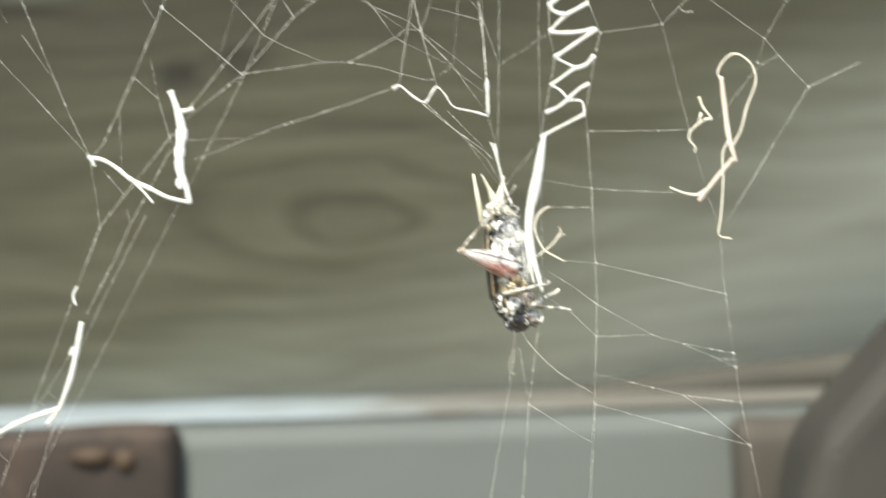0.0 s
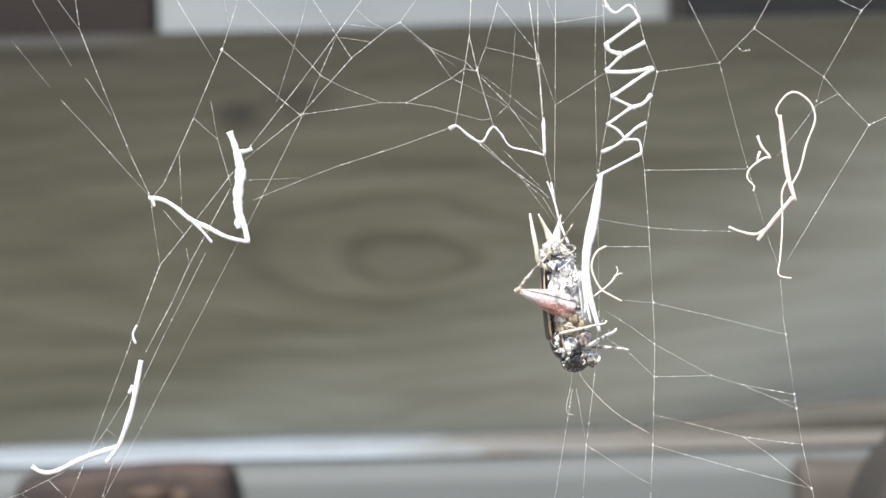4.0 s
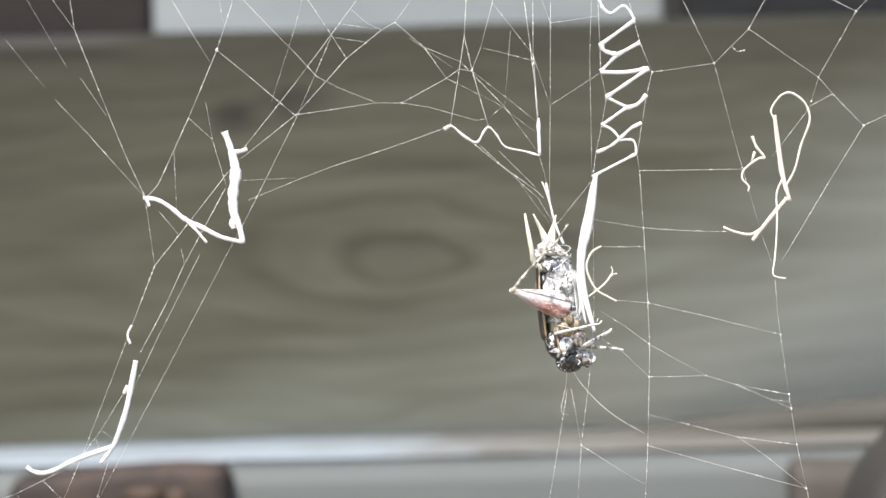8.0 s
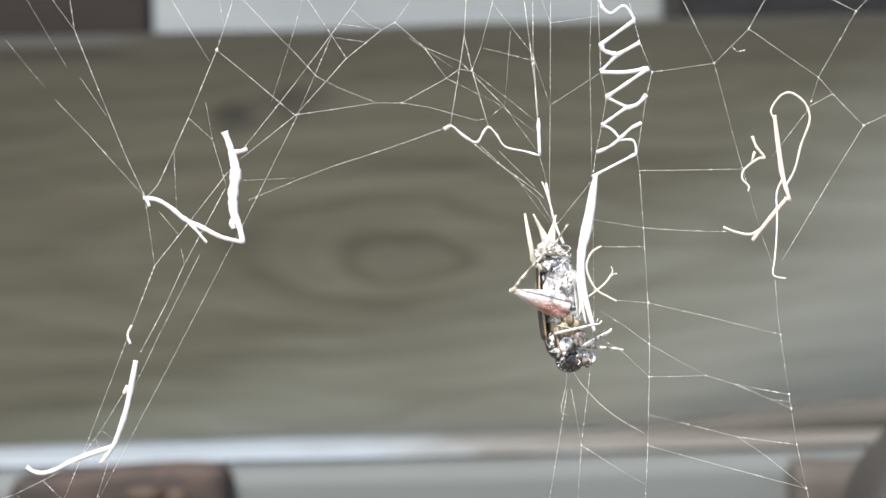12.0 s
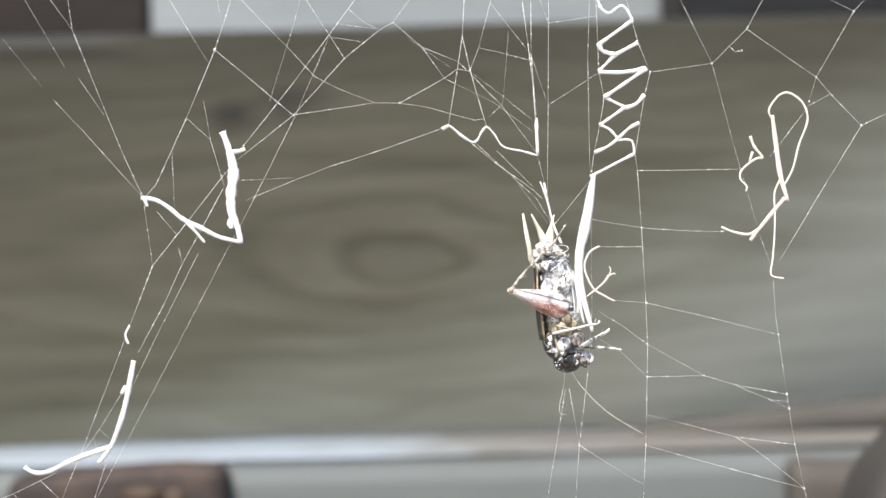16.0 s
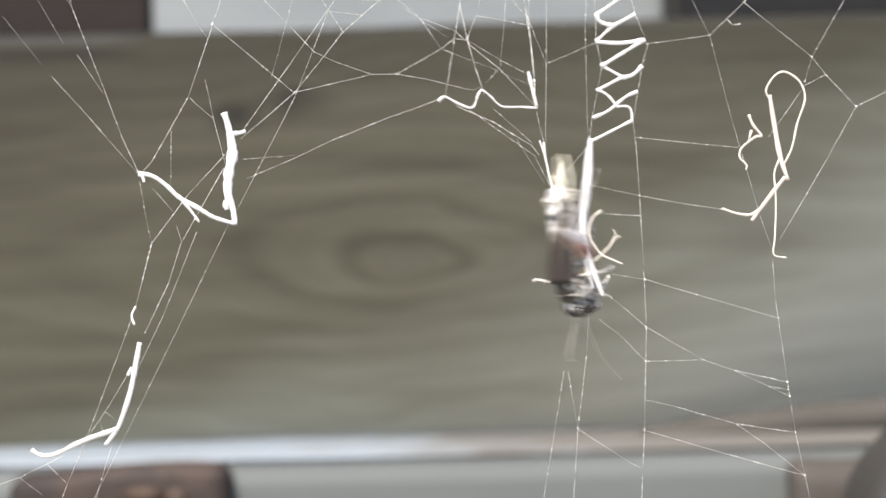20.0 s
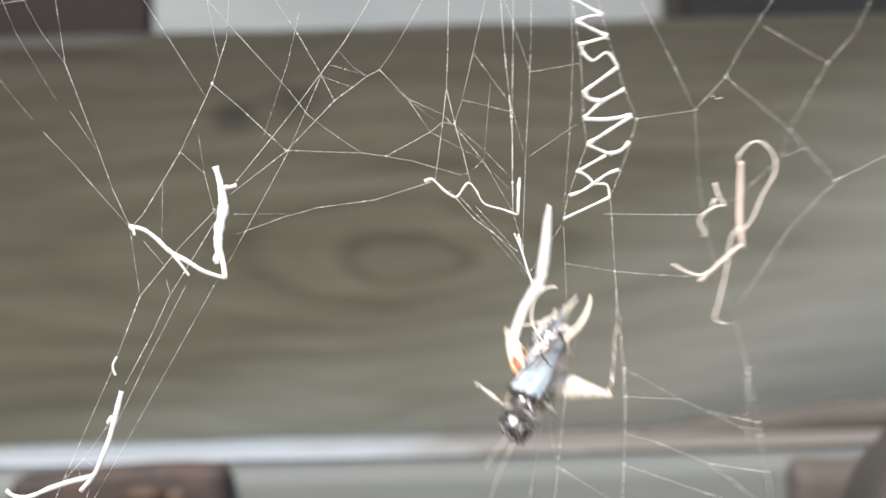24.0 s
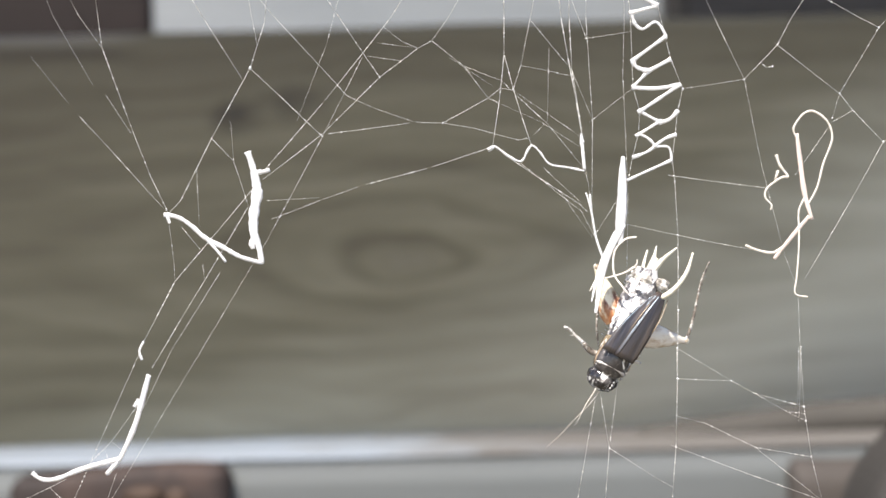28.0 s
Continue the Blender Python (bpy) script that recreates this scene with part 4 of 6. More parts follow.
    # tail tips
    limb("cercus", c, CREAM, (0.42, 0.44, 0.37, 0.32, 0.16), [(-1.9, -1.5, 6.0), (-3.2, -2.4, 7.4), (-3.4, -3.2, 9.6), (-3.6, -3.4, 12.2), (-3.7, -2.9, 15.0)], label="long pale tail feeler")
    limb("cercus", c, CREAM, (0.4, 0.3, 0.12), [(0.0, 1.2, 8.0), (0.6, 2.2, 10.2), (1.4, 2.6, 13.0)], label="pale tail feeler")
    tip = limb("egg_tube", c, CREAM, (0.6, 0.62, 0.4, 0.2), [(-0.4, 0.3, 8.0), (-0.7, 0.8, 9.8), (-1.0, 1.1, 11.2), (-1.3, 1.2, 12.0)], label="yellowish tail point")
    limb("bristle", tip, CREAM, (0.75, 0.6, 0.34, 0.1), [(-0.5, 0.9, 9.8), (-0.9, 0.6, 11.2), (-1.4, 0.2, 12.6), (-2.25, -0.6, 14.8)], 7)
    limb("bristle", tip, CREAM, (0.85, 0.62, 0.3, 0.08), [(0.0, 0.9, 9.6), (0.35, 1.1, 11.2), (0.8, 1.3, 12.6), (1.46, 1.6, 14.3)], 7)
    # fine silk wound round the body and strung along the belly
    for k in range(16):
        z, turn, tiltz = random.uniform(-3.0, 8.5), random.uniform(-2.0, -0.5), random.uniform(-2.5, 2.5)
        r = 3.2 if z < 5 else 2.8
        line = [mm(0.1 + r * math.cos(turn + a), r * 1.1 * math.sin(turn + a), z + tiltz * math.sin(a * 0.8)) for a in (0, 0.4, 0.8, 1.2, 1.6, 2.0)]
        part("silk_wrap", mesh_of("silk_wrap", *tube(line, [0.055 * MM] * 6, 5, 1.0), SILK), c)
    for k in range(5):
        x, y = 2.5 + 0.22 * k, -1.9 + 0.5 * k
        line = [mm(x - 0.3, y, 6.4 - 0.3 * k), mm(x, y - 0.2, 3.5), mm(x + 0.1, y, 0.4), mm(x - 0.1 + 0.1 * k, y, -2.8)]
        part("silk_line", mesh_of("silk_line", *tube(line, [0.07 * MM, 0.16 * MM, 0.13 * MM, 0.06 * MM], 6, 0.6, (), 4, 0.1), SILK), c)
    for p, r in (((-1.9, -1.3, 8.6), 1.1), ((-0.4, -1.4, 8.9), 1.0), ((0.9, -1.0, 8.2), 1.0), ((1.5, 0.6, 7.6), 1.0), ((-1.8, 1.4, 7.9), 1.2), ((-0.6, 2.6, 8.0), 1.2), ((-0.6, 0.9, 9.6), 0.9), ((0.4, 2.8, 7.0), 1.1)):
        v, f = blob(mm(*p), (r * MM, r * MM, r * 0.9 * MM), 8, 10, (), 0.32)
        part("silk_patch", mesh_of("silk_patch", v, f, TAIL_SILK, False), c, None, "ragged silk patch")
    # fore and middle legs
    fore = limb("fore_leg", c, GREY_LEG, (0.55, 0.5, 0.36), [(1.6, 1.6, -5.4), (1.8, 3.4, -5.6), (1.6, 5.0, -5.0)])
    limb("shin", fore, WHITE_LEG, (0.34, 0.26, 0.2, 0.26), [(1.6, 5.0, -5.0), (1.4, 6.8, -4.6), (1.0, 8.2, -4.2), (0.8, 9.0, -4.4)], spines=3)
    fore = limb("fore_leg", c, WHITE_LEG, (0.45, 0.38, 0.3), [(2.2, -1.4, -6.4), (3.2, -2.2, -6.4), (4.9, -2.0, -5.7)])
    limb("shin", fore, WHITE_LEG, (0.32, 0.28, 0.22, 0.14), [(4.9, -2.0, -5.7), (6.4, -1.6, -5.15), (7.3, -1.3, -4.8), (7.6, -1.2, -4.4)], spines=3)
    mid = limb("middle_leg", c, WHITE_LEG, (0.2, 0.26, 0.22), [(-1.4, -2.9, -4.0), (0.4, -4.2, -3.7), (2.6, -4.6, -3.45)])
    limb("shin", mid, WHITE_LEG, (0.22, 0.18, 0.15, 0.17), [(2.6, -4.6, -3.45), (4.4, -3.8, -3.3), (5.6, -3.4, -3.3), (6.0, -3.2, -2.9)], spines=2)
    mid = limb("middle_leg", c, GREY_LEG, (0.5, 0.42, 0.3), [(2.4, 0.6, -6.2), (3.4, 0.6, -6.7), (5.0, 0.4, -7.15)])
    limb("shin", mid, WHITE_LEG, (0.3, 0.24, 0.22, 0.2), [(5.0, 0.4, -7.15), (6.6, 0.2, -7.45), (8.2, 0.0, -7.75), (9.2, -0.1, -8.1)], spines=5)
    return c


def hind_leg(c, side, material):
    """A jumping leg with its hip on its own origin; the thigh lies along +x, the shin turns at the knee."""
    hip = part("thigh", mesh_of("thigh", *tube([mm(0, 0, 0), mm(1.6, 0, 0.1), mm(3.4, 0, 0.15), mm(6.0, 0, 0.05), mm(8.2, 0, 0), mm(9.3, 0, 0)],
               [1.3 * MM, 1.95 * MM, 1.95 * MM, 1.3 * MM, 0.58 * MM, 0.45 * MM], 16, 0.6, (), 4), material), c, None, "thick reddish jumping thigh")
    knee = part("knee", mesh_of("knee", *blob((0, 0, 0), (0.55 * MM, 0.5 * MM, 0.5 * MM), lump=0.06), TAN_LEG), hip, pose(9.3 * MM, 0, 0))
    limb("shin", hip, GREY_LEG, (0.30, 0.24, 0.22, 0.18, 0.12), [(0, 0, 0), (3.0, 0.1, 0.2), (6.8, 0.0, 0.1), (10.0, 0, -0.1), (13.3, 0.2, 0.4)], spines=12, label="spiny grey-brown shin")
    return hip


cricket = build_cricket()
left_thigh = hind_leg(cricket, -1, RED_LEG)
right_thigh = hind_leg(cricket, 1, ORANGE)

# The stiff white silk ribbon that the cricket hangs by; its top is its origin.
ribbon = new("silk_ribbon")
tagged(ribbon, "stiff white silk ribbon with frayed tan ends", "silk ribbon")


def ribbon_strip(name, material, radii, *pts, flat=0.4, label="", under=None, start=(23.54, 11.33)):
    line = [mm(u - start[0], -0.4, v - start[1]) for u, v in pts]
    return part(name, mesh_of(name, *tube(line, [r * MM for r in radii], 8, flat, (), 5, 0.06), material), under or ribbon, None, label)


HINGE = (21.52, 0.09)
ribbon_strip("upper_strip", SILK, (0.25, 0.55, 0.78, 0.84, 0.7, 0.4), (23.72, 11.68), (23.28, 9.31), (22.75, 5.8), (22.14, 2.72), (21.56, 0.2), (21.42, -1.6))
low = ribbon_strip("lower_strip", SILK, (0.4, 0.7, 0.66, 0.52, 0.42, 0.34, 0.2), (21.8, 1.6), (21.5, -0.1), (21.34, -3.43), (21.87, -6.94), (22.49, -9.4), (23.1, -11.51), (23.45, -12.82), start=HINGE)
ribbon_strip("split_end", SILK, (0.34, 0.32, 0.3, 0.24, 0.12), (21.52, -0.44), (20.99, -3.43), (21.08, -6.24), (21.61, -9.14), (22.14, -11.51), under=low, start=HINGE)
ribbon_strip("split_end", STRAW, (0.2, 0.24, 0.2, 0.1), (21.78, -2.55), (21.7, -5.18), (21.34, -7.82), (21.17, -10.1), label="tan silk strand", under=low, start=HINGE)
ribbon_strip("frayed_curl", STRAW, (0.14, 0.17, 0.16, 0.15, 0.12), (24.51, 0.44), (22.93, -0.61), (22.22, -2.99), (23.54, -6.06), (25.56, -7.38), (26.88, -8.08), label="curling tan fibre", under=low, start=HINGE)
ribbon_strip("frayed_curl", STRAW, (0.12, 0.15, 0.19), (22.49, -7.38), (24.95, -5.45), (26.0, -4.04), label="curling tan fibre", under=low, start=HINGE)
ribbon_strip("frayed_tip", STRAW, (0.1, 0.08), (26.0, -4.04), (26.26, -3.34), (26.0, -2.72), under=low, start=HINGE)
ribbon_strip("frayed_tip", STRAW, (0.1, 0.08), (25.91, -4.22), (26.7, -3.78), (26.97, -3.95), under=low, start=HINGE)


# ---- movement ----
def steps(rows, t):
    """The sway at t from rows of (t, sideways, up), in mm."""
    if t <= rows[0][0]:
        return rows[0][1:]
    for (ta, xa, za), (tb, xb, zb) in zip(rows, rows[1:]):
        if t <= tb:
            s = (t - ta) / (tb - ta)
            return xa + (xb - xa) * s, za + (zb - za) * s
    return rows[-1][1:]


def motions():
    # How the carrying places of the web sway: (u, v) at rest, then rows of (t, sideways, up).
    sway = []
    rows = []
    rows += [(0, 0.00, 0.00), (16, 0.00, 0.00), (16.5, -0.61, 0.70), (17, -0.35, 0.53), (17.5, -0.35, 0.00), (18, -0.09, 0.53), (18.5, -0.53, 0.79), (19, -1.05, 2.02), (19.1, -1.63, 0.22), (19.2, -0.76, 0.75), (19.3, -1.07, 0.04), (19.4, -1.26, 0.92), (19.5, -1.32, 1.05), (19.6, -1.47, 0.57), (19.7, -0.24, 1.10), (19.8, -2.36, 2.90), (19.9, -2.24, 2.90), (20, -0.97, 3.60), (20.1, -0.52, 0.09), (20.2, -2.73, 1.98), (20.3, -1.99, 1.63), (20.4, 0.00, 0.22), (20.5, 0.37, 0.57), (20.6, -3.10, 2.50), (20.7, -5.21, 0.60), (20.8, -0.20, -0.28), (20.9, -1.57, -1.26), (21, -3.07, -2.02), (21.1, -2.65, 0.88), (21.2, -1.78, 2.00)]
    rows += [(21.3, 0.04, -0.11), (21.4, -1.89, -1.26), (21.5, -1.58, -1.32), (21.8, -1.10, -1.97), (22.1, -1.93, -1.84), (22.4, -1.06, -2.73), (22.7, -1.82, -2.64), (23, -1.02, -3.49), (23.3, -1.71, -3.44), (23.5, 0.96, -5.97), (23.6, -1.32, -4.04), (23.7, -0.97, -4.17), (23.8, 0.96, -3.12), (23.9, 0.84, -7.55), (24, -2.37, -4.57), (24.1, -1.09, -6.85), (24.2, 1.22, -1.36), (24.3, 1.09, -7.03), (24.4, -1.22, -3.47), (24.5, -1.35, -7.73), (24.6, 2.35, -0.83), (24.7, 1.60, -5.62), (24.8, -1.73, -3.29), (24.9, -0.97, -7.03), (25, 1.49, -2.72), (25.1, 1.85, -4.35), (25.2, -1.35, -4.74), (25.3, -1.09, -4.35), (25.4, 1.34, -1.71), (25.5, 1.97, -2.42)]
    rows += [(25.6, -0.84, -6.68), (25.7, -1.47, -4.17), (25.8, 0.05, -2.94), (25.9, 1.72, -0.48), (26, 0.44, -9.22), (26.1, -1.22, -3.82), (26.2, -0.08, -5.97), (26.3, 1.60, -1.71), (26.4, 0.58, -7.91), (26.5, -2.23, -5.97), (26.6, -0.97, -7.38), (26.7, 1.09, -4.17), (26.8, 1.22, -6.15), (26.9, -1.47, -8.08), (27, 0.00, -4.48), (27.1, 0.33, -5.80), (27.2, 1.85, -4.00), (27.3, 0.71, -8.43), (27.4, -2.74, -5.53), (27.5, -1.19, -7.51), (27.6, 1.88, -2.59), (27.7, 1.60, -7.11), (27.8, -0.90, -4.22), (27.9, -1.19, -7.11), (27.967, 3.51, -2.37), (28, 3.51, -2.37)]
    sway.append(((-45.76, 7.82), rows))
    rows = []
    rows += [(0, 0.00, 0.00), (16, 0.00, 0.00), (16.5, -0.35, 0.53), (17, -0.26, 0.35), (17.5, -0.09, -0.18), (18, 0.18, 0.35), (18.5, 0.18, 0.53), (19, -1.05, 2.11), (19.1, -1.27, 0.22), (19.2, -0.41, 0.75), (19.3, -0.72, 0.04), (19.4, -0.90, 0.92), (19.5, -1.05, 1.05), (19.6, -1.12, 0.57), (19.7, 0.11, 1.10), (19.8, -2.01, 2.90), (19.9, -1.89, 2.90), (20, 0.26, 3.16), (20.1, -0.17, 0.09), (20.2, -2.38, 1.98), (20.3, -1.64, 1.63), (20.4, 0.36, 0.22), (20.5, 0.72, 0.57), (20.6, -2.75, 2.50), (20.7, -4.68, 0.07), (20.8, 0.33, -0.81), (20.9, -1.05, -1.79), (21, -2.72, -2.28), (21.1, -2.13, 0.35), (21.2, -1.26, 1.48)]
    rows += [(21.3, 0.56, -0.63), (21.4, -1.36, -1.79), (21.5, -1.05, -2.20), (21.8, -0.46, -2.82), (22.1, -1.18, -2.67), (22.4, -0.20, -3.53), (22.7, -0.84, -3.42), (23, 0.07, -4.24), (23.3, -0.51, -4.17), (23.5, 2.08, -6.97), (23.6, 0.00, -4.74), (23.7, 0.31, -4.99), (23.8, 2.08, -3.83), (23.9, 1.96, -8.71), (24, -1.23, -5.27), (24.1, 0.19, -7.94), (24.2, 2.31, -1.90), (24.3, 2.19, -8.13), (24.4, 0.08, -4.22), (24.5, -0.04, -8.91), (24.6, 3.35, -1.32), (24.7, 2.66, -6.59), (24.8, -0.39, -4.03), (24.9, 0.31, -8.13), (25, 2.72, -3.60), (25.1, 2.89, -5.19), (25.2, -0.04, -5.62), (25.3, 0.19, -5.19), (25.4, 2.42, -2.29), (25.5, 3.00, -3.06)]
    rows += [(25.6, 0.42, -7.75), (25.7, -0.16, -4.99), (25.8, 1.24, -3.64), (25.9, 2.77, -0.94), (26, 3.60, -10.80), (26.1, 0.08, -4.61), (26.2, 1.12, -6.97), (26.3, 2.66, -2.29), (26.4, 1.73, -9.10), (26.5, -0.85, -6.97), (26.6, 0.31, -8.52), (26.7, 2.19, -4.99), (26.8, 2.31, -7.17), (26.9, -0.16, -9.29), (27, 0.18, -5.27), (27.1, 1.50, -6.78), (27.2, 2.89, -4.80), (27.3, 1.84, -9.68), (27.4, -1.32, -6.49), (27.5, 0.10, -8.67), (27.6, 2.92, -3.25), (27.7, 2.66, -8.23), (27.8, 0.37, -5.04), (27.9, 0.10, -8.23), (27.967, 3.25, -3.34), (28, 3.25, -3.34)]
    sway.append(((-33.64, 17.92), rows))
    rows = []
    rows += [(0, 0.00, 0.00), (16, 0.00, 0.00), (16.5, -0.26, 0.53), (17, -0.26, 0.26), (17.5, -0.09, -0.35), (18, 0.18, 0.35), (18.5, 0.00, 0.53), (19, -0.53, 1.58), (19.1, -1.01, 0.20), (19.2, -0.40, 0.67), (19.3, -0.61, 0.04), (19.4, -0.75, 0.83), (19.5, -0.70, 0.61), (19.6, -0.90, 0.51), (19.7, -0.02, 0.99), (19.8, -1.54, 2.61), (19.9, -1.45, 2.61), (20, 0.70, 2.90), (20.1, -0.22, 0.08), (20.2, -1.80, 1.78), (20.3, -1.27, 1.46), (20.4, 0.15, 0.20), (20.5, 0.42, 0.51), (20.6, -2.06, 2.25), (20.7, -4.33, 0.60), (20.8, 0.68, -0.28), (20.9, -0.69, -1.26), (21, -1.58, -1.32), (21.1, -1.77, 0.88), (21.2, -0.90, 2.00)]
    rows += [(21.3, 0.91, -0.11), (21.4, -1.01, -1.26), (21.5, -1.23, -1.93), (21.8, -0.78, -2.57), (22.1, -1.63, -2.43), (22.4, -0.78, -3.31), (22.7, -1.57, -3.20), (23, -0.79, -4.04), (23.3, -1.51, -3.98), (23.5, 0.20, -5.97), (23.6, -1.14, -4.57), (23.7, -1.41, -4.17), (23.8, 0.20, -3.12), (23.9, 0.10, -7.55), (24, -2.28, -4.83), (24.1, -1.51, -6.85), (24.2, 0.41, -1.36), (24.3, 0.31, -7.03), (24.4, -1.62, -3.47), (24.5, -1.72, -7.73), (24.6, 1.36, -0.83), (24.7, 0.73, -5.62), (24.8, -2.04, -3.29), (24.9, -1.41, -7.03), (25, 1.05, -2.90), (25.1, 0.94, -4.35), (25.2, -1.72, -4.74), (25.3, -1.51, -4.35), (25.4, 0.52, -1.71), (25.5, 1.05, -2.42)]
    rows += [(25.6, -1.30, -6.68), (25.7, -1.83, -4.17), (25.8, -0.56, -2.94), (25.9, 0.83, -0.48), (26, -0.97, -9.05), (26.1, -1.62, -3.82), (26.2, -0.67, -5.97), (26.3, 0.73, -1.71), (26.4, -0.11, -7.91), (26.5, -2.46, -5.97), (26.6, -1.41, -7.38), (26.7, 0.31, -4.17), (26.8, 0.41, -6.15), (26.9, -1.83, -8.08), (27, -0.18, -5.01), (27.1, -0.33, -5.80), (27.2, 0.94, -4.00), (27.3, -0.01, -8.43), (27.4, -2.88, -5.53), (27.5, -1.59, -7.51), (27.6, 0.97, -2.59), (27.7, 0.73, -7.11), (27.8, -1.35, -4.22), (27.9, -1.59, -7.11), (27.967, 1.76, -2.46), (28, 1.76, -2.46)]
    sway.append(((-46.82, -17.04), rows))
    rows = []
    rows += [(0, 0.00, 0.00), (16, 0.00, 0.00), (16.5, -0.35, 0.61), (17, -0.26, 0.53), (17.5, 0.00, 0.00), (18, 0.18, 0.53), (18.5, 0.00, 0.61), (19, -0.88, 1.76), (19.1, -1.32, 0.22), (19.2, -0.58, 0.75), (19.3, -0.84, 0.04), (19.4, -1.00, 0.92), (19.5, -1.05, 0.88), (19.6, -1.19, 0.57), (19.7, -0.13, 1.10), (19.8, -1.95, 2.90), (19.9, -1.84, 2.90), (20, -0.61, 3.95), (20.1, -0.37, 0.09), (20.2, -2.27, 1.98), (20.3, -1.63, 1.63), (20.4, 0.08, 0.22), (20.5, 0.40, 0.57), (20.6, -2.58, 2.50), (20.7, -4.68, 0.69), (20.8, 0.33, -0.19), (20.9, -1.05, -1.18), (21, -2.81, -1.93), (21.1, -2.13, 0.97), (21.2, -1.26, 2.09)]
    rows += [(21.3, 0.56, -0.02), (21.4, -1.36, -1.18), (21.5, -1.05, -1.23), (21.8, -0.44, -1.97), (22.1, -1.13, -1.93), (22.4, -0.12, -2.90), (22.7, -0.74, -2.90), (23, 0.20, -3.84), (23.3, -0.36, -3.88), (23.5, 2.62, -6.62), (23.6, 0.18, -4.57), (23.7, 0.75, -4.64), (23.8, 2.62, -3.48), (23.9, 2.50, -8.36), (24, -0.70, -5.27), (24.1, 0.62, -7.59), (24.2, 2.87, -1.55), (24.3, 2.74, -7.78), (24.4, 0.50, -3.87), (24.5, 0.38, -8.56), (24.6, 3.97, -0.97), (24.7, 3.24, -6.24), (24.8, 0.01, -3.68), (24.9, 0.75, -7.78), (25, 3.07, -3.51), (25.1, 3.48, -4.84), (25.2, 0.38, -5.27), (25.3, 0.62, -4.84), (25.4, 2.99, -1.94), (25.5, 3.61, -2.71)]
    rows += [(25.6, 0.87, -7.40), (25.7, 0.25, -4.64), (25.8, 1.73, -3.29), (25.9, 3.36, -0.58), (26, 2.72, -10.10), (26.1, 0.50, -4.26), (26.2, 1.61, -6.62), (26.3, 3.24, -1.94), (26.4, 2.25, -8.75), (26.5, -0.48, -6.62), (26.6, 0.75, -8.17), (26.7, 2.74, -4.64), (26.8, 2.87, -6.82), (26.9, 0.25, -8.94), (27, 1.41, -4.66), (27.1, 2.01, -6.43), (27.2, 3.48, -4.45), (27.3, 2.38, -9.33), (27.4, -0.98, -6.14), (27.5, 0.53, -8.31), (27.6, 3.51, -2.90), (27.7, 3.24, -7.88), (27.8, 0.81, -4.69), (27.9, 0.53, -7.88), (27.967, 5.18, -2.81), (28, 5.18, -2.81)]
    sway.append(((-35.14, 30.83), rows))
    rows = []
    rows += [(0, 0.00, 0.00), (16, 0.00, 0.00), (16.5, 0.09, 0.61), (17, -0.26, 0.61), (17.5, -0.26, -0.26), (18, 0.35, 0.26), (18.5, 0.79, 0.26), (19, -1.14, 2.46), (19.1, -2.42, 0.31), (19.2, -0.57, 1.05), (19.3, -1.23, 0.06), (19.4, -1.63, 1.29), (19.5, -2.46, 1.14), (19.6, -2.09, 0.80), (19.7, 0.55, 1.54), (19.8, -4.00, 4.06), (19.9, -3.73, 4.06), (20, -0.79, 4.48), (20.1, -0.04, 0.12), (20.2, -4.79, 2.77), (20.3, -3.21, 2.28), (20.4, 1.08, 0.31), (20.5, 1.87, 0.80), (20.6, -5.58, 3.50), (20.7, -6.26, 1.04), (20.8, -1.26, 0.16), (20.9, -2.63, -0.83), (21, -3.16, -1.58), (21.1, -3.71, 1.32), (21.2, -2.84, 2.44)]
    rows += [(21.3, -1.02, 0.33), (21.4, -2.94, -0.83), (21.5, -3.51, -0.70), (21.8, -2.65, -1.88), (22.1, -3.08, -2.28), (22.4, -1.83, -3.70), (22.7, -2.20, -4.13), (23, -1.01, -5.51), (23.3, -1.31, -5.99), (23.5, 4.83, -10.77), (23.6, -0.53, -7.11), (23.7, -0.53, -7.35), (23.8, 4.83, -5.34), (23.9, 4.48, -13.77), (24, -2.37, -8.61), (24.1, -0.88, -12.44), (24.2, 5.53, -2.01), (24.3, 5.18, -12.77), (24.4, -1.23, -6.01), (24.5, -1.58, -14.11), (24.6, 8.70, -1.01), (24.7, 6.59, -10.10), (24.8, -2.64, -5.68), (24.9, -0.53, -12.77), (25, 6.85, -4.22), (25.1, 7.29, -7.68), (25.2, -1.58, -8.43), (25.3, -0.88, -7.68), (25.4, 5.89, -2.67), (25.5, 7.64, -4.01)]
    rows += [(25.6, -0.18, -12.10), (25.7, -1.93, -7.35), (25.8, 2.28, -5.01), (25.9, 6.94, -0.34), (26, 3.34, -14.05), (26.1, -1.23, -6.68), (26.2, 1.93, -10.77), (26.3, 6.59, -2.67), (26.4, 3.78, -14.44), (26.5, -4.04, -10.77), (26.6, -0.53, -13.44), (26.7, 5.18, -7.35), (26.8, 5.53, -11.10), (26.9, -1.93, -14.77), (27, 0.09, -8.26), (27.1, 3.07, -10.44), (27.2, 7.29, -7.01), (27.3, 4.13, -15.44), (27.4, -5.45, -9.93), (27.5, -1.14, -13.69), (27.6, 7.38, -4.34), (27.7, 6.59, -12.94), (27.8, -0.35, -7.43), (27.9, -1.14, -12.94), (27.967, 6.68, -3.25), (28, 6.68, -3.25)]
    sway.append(((0.7, 19.06), rows))
    rows = []
